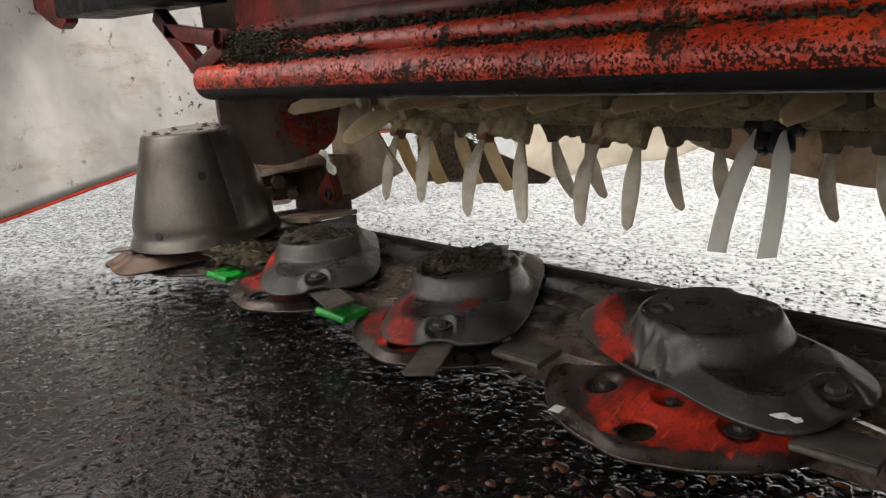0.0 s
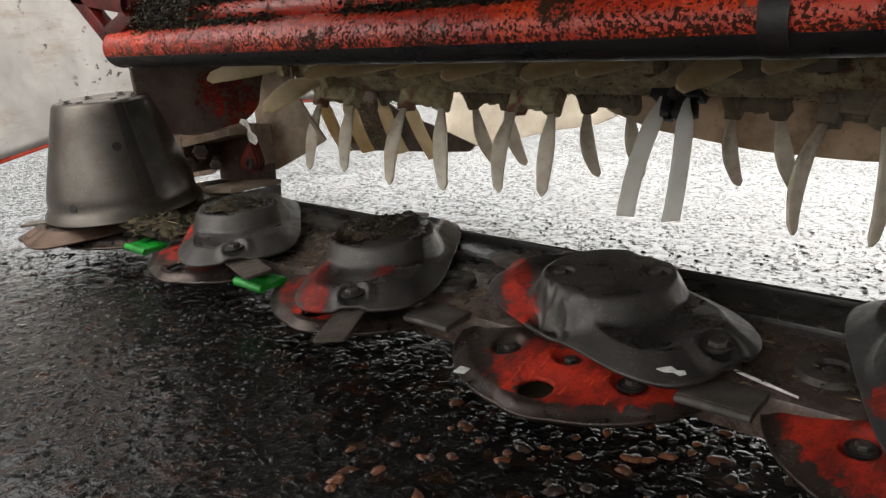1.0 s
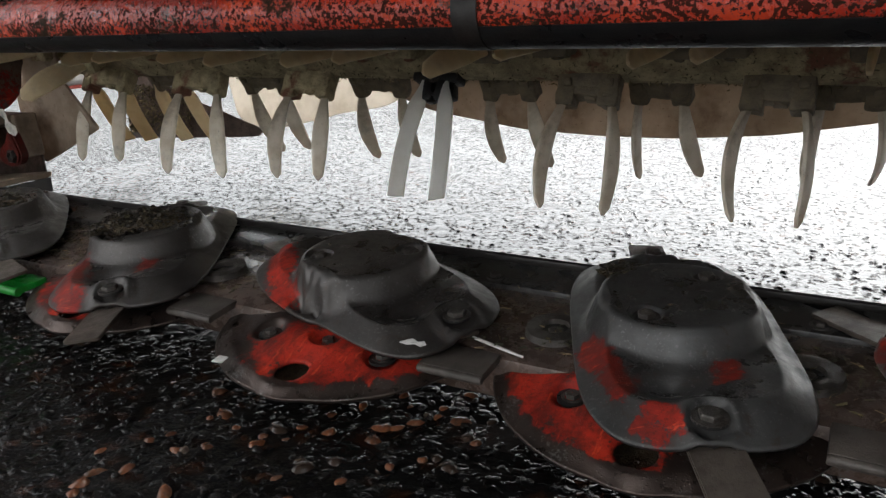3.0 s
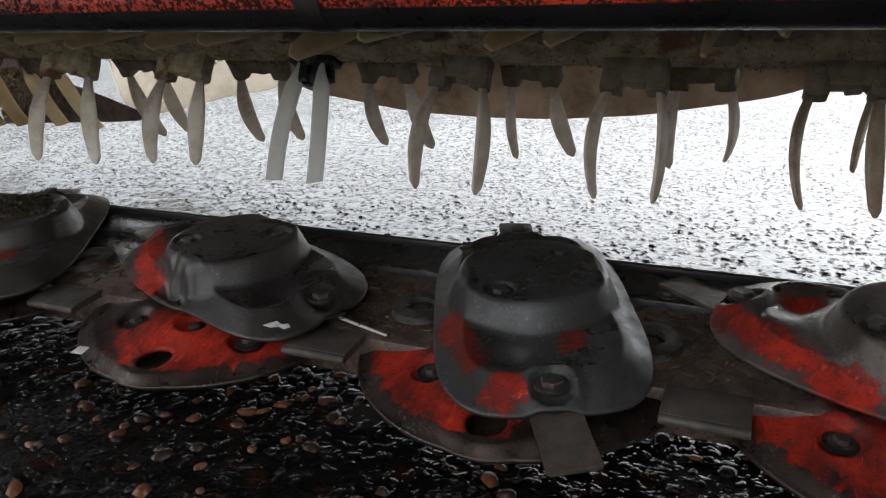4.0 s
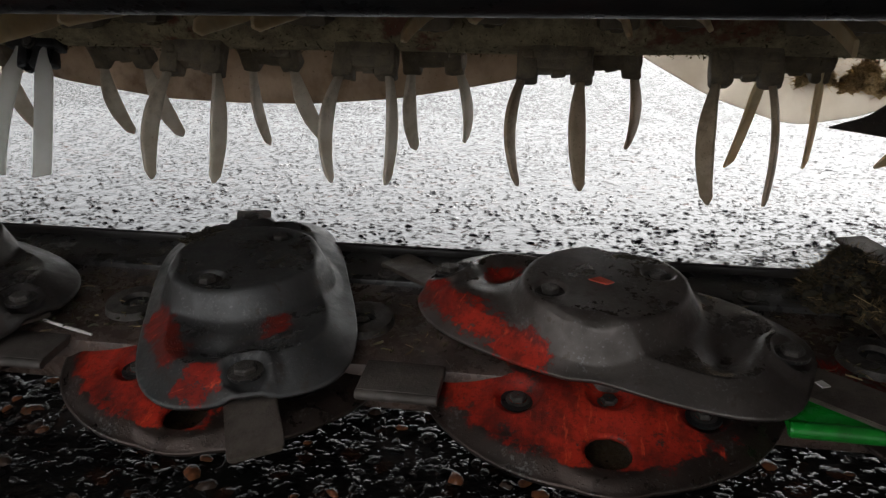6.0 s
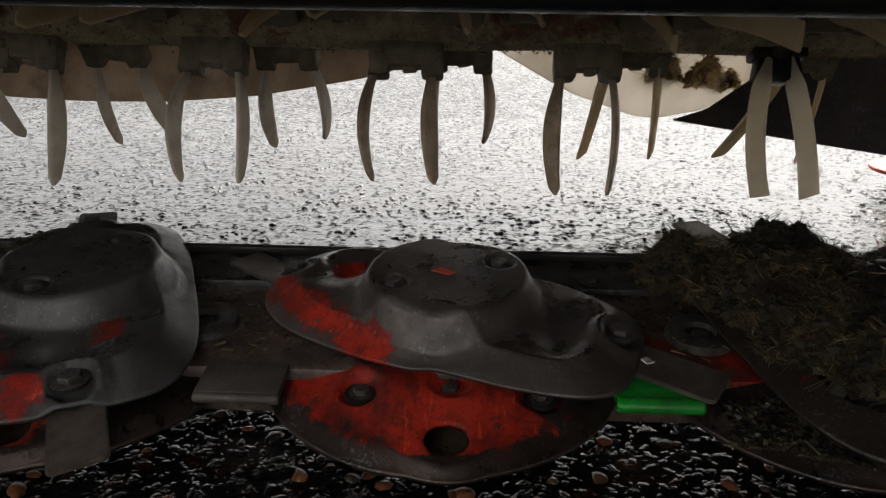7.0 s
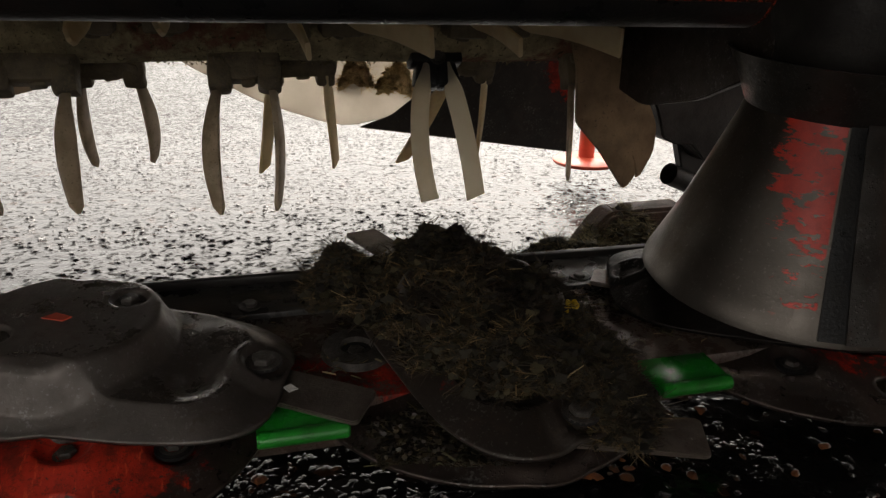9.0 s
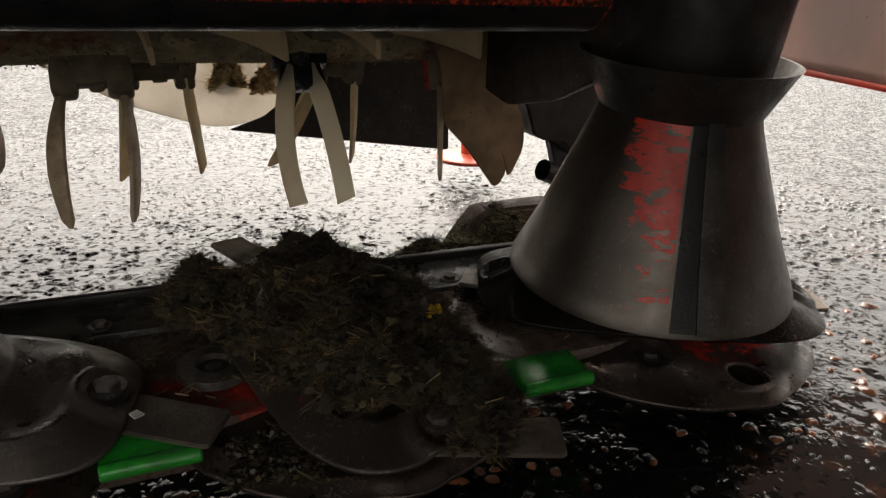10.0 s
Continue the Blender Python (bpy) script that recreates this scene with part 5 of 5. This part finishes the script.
# ---- side curtains ----
def build_curtain(x, hem_z, y0, y1, label, ripple, canvas):
    cu = thing("side_curtain", label, "curtain")
    for nm, mat, lo, hi in (("cloth", canvas, 0.006, 0.75), ("hem", HEM, -0.006, 0.006)):
        bm = bmesh.new()
        rows = []
        for j in range(25 if nm == "cloth" else 3):
            t = j / (24 if nm == "cloth" else 2)
            row = []
            for i in range(121):
                y = y0 + (y1 - y0) * i / 120
                zb = hem_z(y)
                z = zb + lo + ((hi - zb - lo) if nm == "cloth" else (hi - lo)) * t
                w = ripple * (noise.noise((y * 2.2, z * 1.4, x)) + 0.4 * noise.noise((y * 6, z * 3, x)))
                row.append(bm.verts.new((x + w + (0 if nm == "cloth" else -0.003 * (1 if x < 0 else -1)), y, z)))
            rows.append(row)
        for a, b in zip(rows, rows[1:]):
            for i in range(120):
                bm.faces.new((a[i], a[i + 1], b[i + 1], b[i]))
        ob = part(nm, bm, mat, cu)
        so = ob.modifiers.new("thickness", "SOLIDIFY")
        so.thickness = 0.003 if nm == "cloth" else 0.006


build_curtain(-2.05, lambda y: 0.088 + 0.20 * sstep(y, -0.75, 0.45) * 0.95 - 0.048, -0.95, 1.15, "dirty white canvas side curtain with a red hem", 0.03, CANVAS)
build_curtain(2.05, lambda y: 0.275 + 0.02 * math.sin(y * 2), -1.3, 0.95, "faded pinkish canvas side curtain with a red hem", 0.02, PINKISH)
top = part("curtain_rail", box(0.03, 2.1, 0.03, (-2.05, 0.1, 0.76), 0.004), FOOTRED)
tagged(top, "red steel rail holding the side curtain", "curtain rail")
top = part("curtain_rail", box(0.03, 1.7, 0.03, (2.05, 0.1, 0.76), 0.004), FOOTRED)
tagged(top, "red steel rail holding the side curtain", "curtain rail")


# ---- wet grass and debris ----
def build_heap(name, cx, cy, rx, ry, h, base, seed, label, strand_n, bits=None):
    heap = thing(name, label, "cut grass", pose(cx, cy, base))
    bm = bmesh.new()
    rings, n, k = [], 64, 22
    for j in range(k + 1):
        f = max(j / k, 0.002)
        ring = []
        for i in range(n):
            a = 2 * math.pi * i / n
            e = 1 + 0.26 * noise.noise((math.cos(a) * 1.6 + seed, math.sin(a) * 1.6, seed)) + 0.22 * noise.noise((math.cos(a) * 5 + seed, math.sin(a) * 5, seed))
            x, y = rx * f * e * math.cos(a), ry * f * e * math.sin(a)
            z = h * (1 - f ** 2.4) * (0.75 + 0.75 * noise.noise((x * 13 + seed, y * 13, 1)) + 0.3 * noise.noise((x * 30, y * 30, seed))) + 0.014 * min(1.0, h / 0.05) * noise.noise((x * 48, y * 48, seed))
            ring.append(bm.verts.new((x, y, max(z, -0.004 if f < 0.99 else -0.012))))
        rings.append(ring)
    for ra, rb in zip(rings, rings[1:]):
        for i in range(n):
            bm.faces.new((ra[i], rb[i], rb[(i + 1) % n], ra[(i + 1) % n]))
    bmesh.ops.recalc_face_normals(bm, faces=bm.faces)
    part("packed_core", bm, SOIL if bits is not GOLD else STRAWCORE, heap)
    rng = random.Random(int(seed * 10))

    tufts = [(math.sqrt(rng.random()), rng.uniform(0, 2 * math.pi)) for _ in range(max(12, strand_n // 45))]

    def place(g):
        f, a = math.sqrt(g.random()), g.uniform(0, 2 * math.pi)
        if g.random() < 0.45:
            f, a = g.choice(tufts)
            f, a = min(1.0, abs(f + g.gauss(0, 0.04))), a + g.gauss(0, 0.06) / max(f, 0.15)
        e = 1 + 0.26 * noise.noise((math.cos(a) * 1.6 + seed, math.sin(a) * 1.6, seed)) + 0.22 * noise.noise((math.cos(a) * 5 + seed, math.sin(a) * 5, seed))
        x, y = rx * f * e * math.cos(a), ry * f * e * math.sin(a)
        z = h * (1 - f ** 2.4) * (0.75 + 0.75 * noise.noise((x * 13 + seed, y * 13, 1)) + 0.3 * noise.noise((x * 30, y * 30, seed))) + 0.014 * min(1.0, h / 0.05) * noise.noise((x * 48, y * 48, seed))
        return x, y, z + g.uniform(-0.002, 0.005)

    if h < 0.02:
        v, f = crumbs(rng, strand_n * 2, place, 0.6)
        stuff("litter", v, f, DIRT, "dark wet crumbs of soil and leaf", "", heap, True)
        v, f = strands(rng, strand_n // 8, place, 0.016, 0.0016, 0.35, 0.9)
        stuff("loose_straw", v, f, MOSS, "loose wet bits", "", heap)
        return
    v, f = crumbs(rng, strand_n // 2, place, 1.2)
    stuff("earth", v, f, MUD if bits is not GOLD else STRAWCORE, "dark clods in the grass", "", heap, True)
    v, f = strands(rng, int(strand_n * 2.2), place, 0.0075, 0.0009, 1.1, 4.5)
    stuff("matted_grass", v, f, bits or CLUMP, "matted wet grass", "", heap)
    v, f = strands(rng, strand_n // 70, place, 0.034, 0.0012, 0.4, 0.9)
    stuff("loose_straw", v, f, HAY, "loose straws", "", heap)


build_heap("grass_heap", 0.990, 0.050, 0.120, 0.150, 0.056, 0.108, 1.3, "heap of wet rotting cut grass on the disc", 8000)
build_heap("grass_heap", 0.885, 0.135, 0.060, 0.060, 0.040, 0.090, 5.6, "clump of wet grass hanging over the bar", 2600)
build_heap("grass_heap", 1.010, -0.075, 0.105, 0.085, 0.030, 0.103, 6.2, "ragged layer of wet grass on the end of the disc", 4200)
build_heap("grass_heap", 1.062, -0.120, 0.066, 0.085, 0.050, 0.072, 2.9, "mat of wet cut grass hanging over the skid shoe", 4500)
build_heap("grass_heap", 0.950, -0.122, 0.095, 0.050, 0.013, 0.054, 3.3, "thin layer of wet grass on the skid shoe", 2200)
build_heap("grass_heap", 1.315, 0.270, 0.062, 0.028, 0.046, 0.078, 4.4, "mossy clump of wet grass behind the drum", 2200, CRUST)
build_heap("grass_heap", 1.205, 0.235, 0.075, 0.035, 0.040, 0.060, 7.9, "mossy clump of wet grass behind the drum", 1800, CRUST)
build_heap("grass_heap", -0.612, 0.01, 0.075, 0.075, 0.014, 0.138, 5.1, "crumbs of wet grass on top of the disc", 700, MOSS)
build_heap("grass_heap", -1.0, 0.005, 0.072, 0.072, 0.010, 0.137, 6.7, "crumbs of wet grass on top of the disc", 600, MOSS)
build_heap("grass_heap", -1.20, -0.06, 0.11, 0.07, 0.03, 0.075, 7.2, "tuft of wet grass beside the drum", 900, MOSS)
build_heap("grass_heap", 0.145, 0.070, 0.032, 0.028, 0.005, 0.137, 8.6, "small tuft of moss on the disc", 300, MOSS)
for gx, gy, gz, gr, sd in ((1.128, 0.882, 0.214, 0.056, 9.1), (1.022, 0.885, 0.226, 0.034, 9.9)):
    build_heap("grass_clump", gx, gy, gr, 0.030, 0.062, gz, sd, "dry golden grass clump stuck to the swath board", 900, GOLD)


def build_crust():
    """Dirt and grass caught in the grooves of the red beam and along the bar."""
    rng = random.Random(31)

    def groove(g):
        x = -1.15 + 2.3 * g.random()
        while noise.noise((x * 4.0, 3.0, 0)) < g.uniform(-0.5, 0.35):
            x = -1.15 + 2.3 * g.random()
        return x, -0.108 + g.gauss(0, 0.004), 0.470 + g.gauss(0, 0.0045)

    v, f = crumbs(rng, 9000, groove, 0.8)
    stuff("groove_dirt", v, f, MUD, "crust of mud and moss in the groove of the red beam", "dirt", smooth=True)

    def upper_groove(g):
        x = -1.10 + 1.6 * g.random() ** 1.3
        while noise.noise((x * 3.2, 9.0, 0)) < g.uniform(-0.4, 0.4):
            x = -1.10 + 1.6 * g.random() ** 1.3
        return x, -0.082 + g.gauss(0, 0.004), 0.506 + g.gauss(0, 0.006)

    v, f = crumbs(rng, 7000, upper_groove, 0.9)
    stuff("ridge_dirt", v, f, MUD, "clods of dark mud along the upper ridge of the beam", "dirt", smooth=True)

    def bar_dirt(g):
        return g.uniform(-1.45, 1.45), g.uniform(-0.06, 0.09), 0.079 + g.uniform(0, 0.004)

    def bar_straw(g):
        x, y = g.uniform(-1.3, 1.35), g.uniform(-0.07, 0.10)
        return x, y, 0.0815 + 0.087 * y + g.uniform(0, 0.003)

    v, f = strands(rng, 420, bar_straw, 0.014, 0.0013, 0.10, 0.4)
    stuff("bar_straw", v, f, HAY, "pale bits of straw scattered over the bar", "straw")

    def end_moss(g):
        return -1.10 + abs(g.gauss(0, 0.11)), -0.105 + g.gauss(0, 0.010), 0.492 + g.gauss(0, 0.016)

    v, f = crumbs(rng, 4200, end_moss, 0.6)
    stuff("beam_moss", v, f, MUD, "moss and mud caked on the end of the beam", "moss", smooth=True)

    v, f = strands(rng, 2600, bar_dirt, 0.010, 0.0020, 0.15, 0.6)
    stuff("bar_dirt", v, f, MOSS, "bits of cut grass lying on the bar", "dirt")

    def on_rotor(g):
        x, a, r = g.uniform(-1.25, 1.25), g.uniform(math.pi * 0.9, math.pi * 1.9), 0.063 + abs(g.gauss(0, 0.003))
        return x, AX_Y + r * math.cos(a), AX_Z + r * math.sin(a)

    def on_plate(g):
        return -1.43 + 0.24 * g.random() ** 1.5, 0.652 + g.uniform(-0.006, 0.002), 0.145 + 0.13 * g.random()

    v, f = strands(rng, 1500, on_plate, 0.012, 0.0030, 0.7, 0.9)
    stuff("plate_moss", v, f, CRUST, "moss and dry grass stuck to the deflector plate", "moss")

    v, f = strands(rng, 3500, on_rotor, 0.007, 0.0022, 0.7, 0.9)
    stuff("rotor_dirt", v, f, CRUST, "dried grass crusted on the rotor tube", "dirt")


build_crust()


def scrap(name, pts, m, material, label, category):
    return tagged(part(name, slab(pts, 0.0012, m), material), label, category)


scrap("paper_scrap", [(-0.017, -0.002), (-0.008, -0.004), (0.001, -0.002), (0.008, -0.005), (0.014, -0.001), (0.011, 0.003), (0.004, 0.001), (-0.003, 0.005), (-0.010, 0.002)], BAR @ pose(-0.044, -0.110, 0.0175, 22, 4, 14), PAPER, "torn white scrap stuck to the disc edge", "scrap")
scrap("paper_scrap", [(0, 0), (0.014, -0.002), (0.018, 0.010), (0.005, 0.013)], pose(-0.286, -0.187, 0.0475, 9, 0, 20), PAPER, "small white scrap on the skid shoe", "scrap")
scrap("paper_scrap", [(0, 0), (0.009, -0.002), (0.010, 0.008), (0.002, 0.009)], pose(0.795, -0.080, 0.089, 4, 0, 40), PAPER, "small white chip on the knife", "scrap")
scrap("paint_chip", [(0, 0), (0.020, -0.006), (0.026, 0.001), (0.010, 0.009)], pose(0.587, 0.010, 0.142, 5, 0, -10), FOOTRED, "loose flake of red paint on the disc", "paint flake")
stick = part("straw_stalk", lathe([(0.0016, -0.0375), (0.0020, -0.012), (0.0019, 0.015), (0.0014, 0.0375)], 8, BAR @ pose(0.032, -0.057, 0.0, 90, 0, 74), cap=True), PAPER)
tagged(stick, "pale dry stalk lying on the bar", "stalk")
fl = thing("flower", "small yellow flower head lying in the wet grass", "flower", pose(1.079, -0.034, 0.124))
for i in range(9):
    a, r = i * 2.4, 0.0022 * math.sqrt(i)
    part("petal", lathe([(0.0005, 0), (0.0042, 0.001), (0.0035, 0.0042), (0.0005, 0.005)], 8, pose(r * math.cos(a) * 2, r * math.sin(a) * 2, 0.001 * (i % 3), 12 * i, 25, 0)), YELLOW, fl)
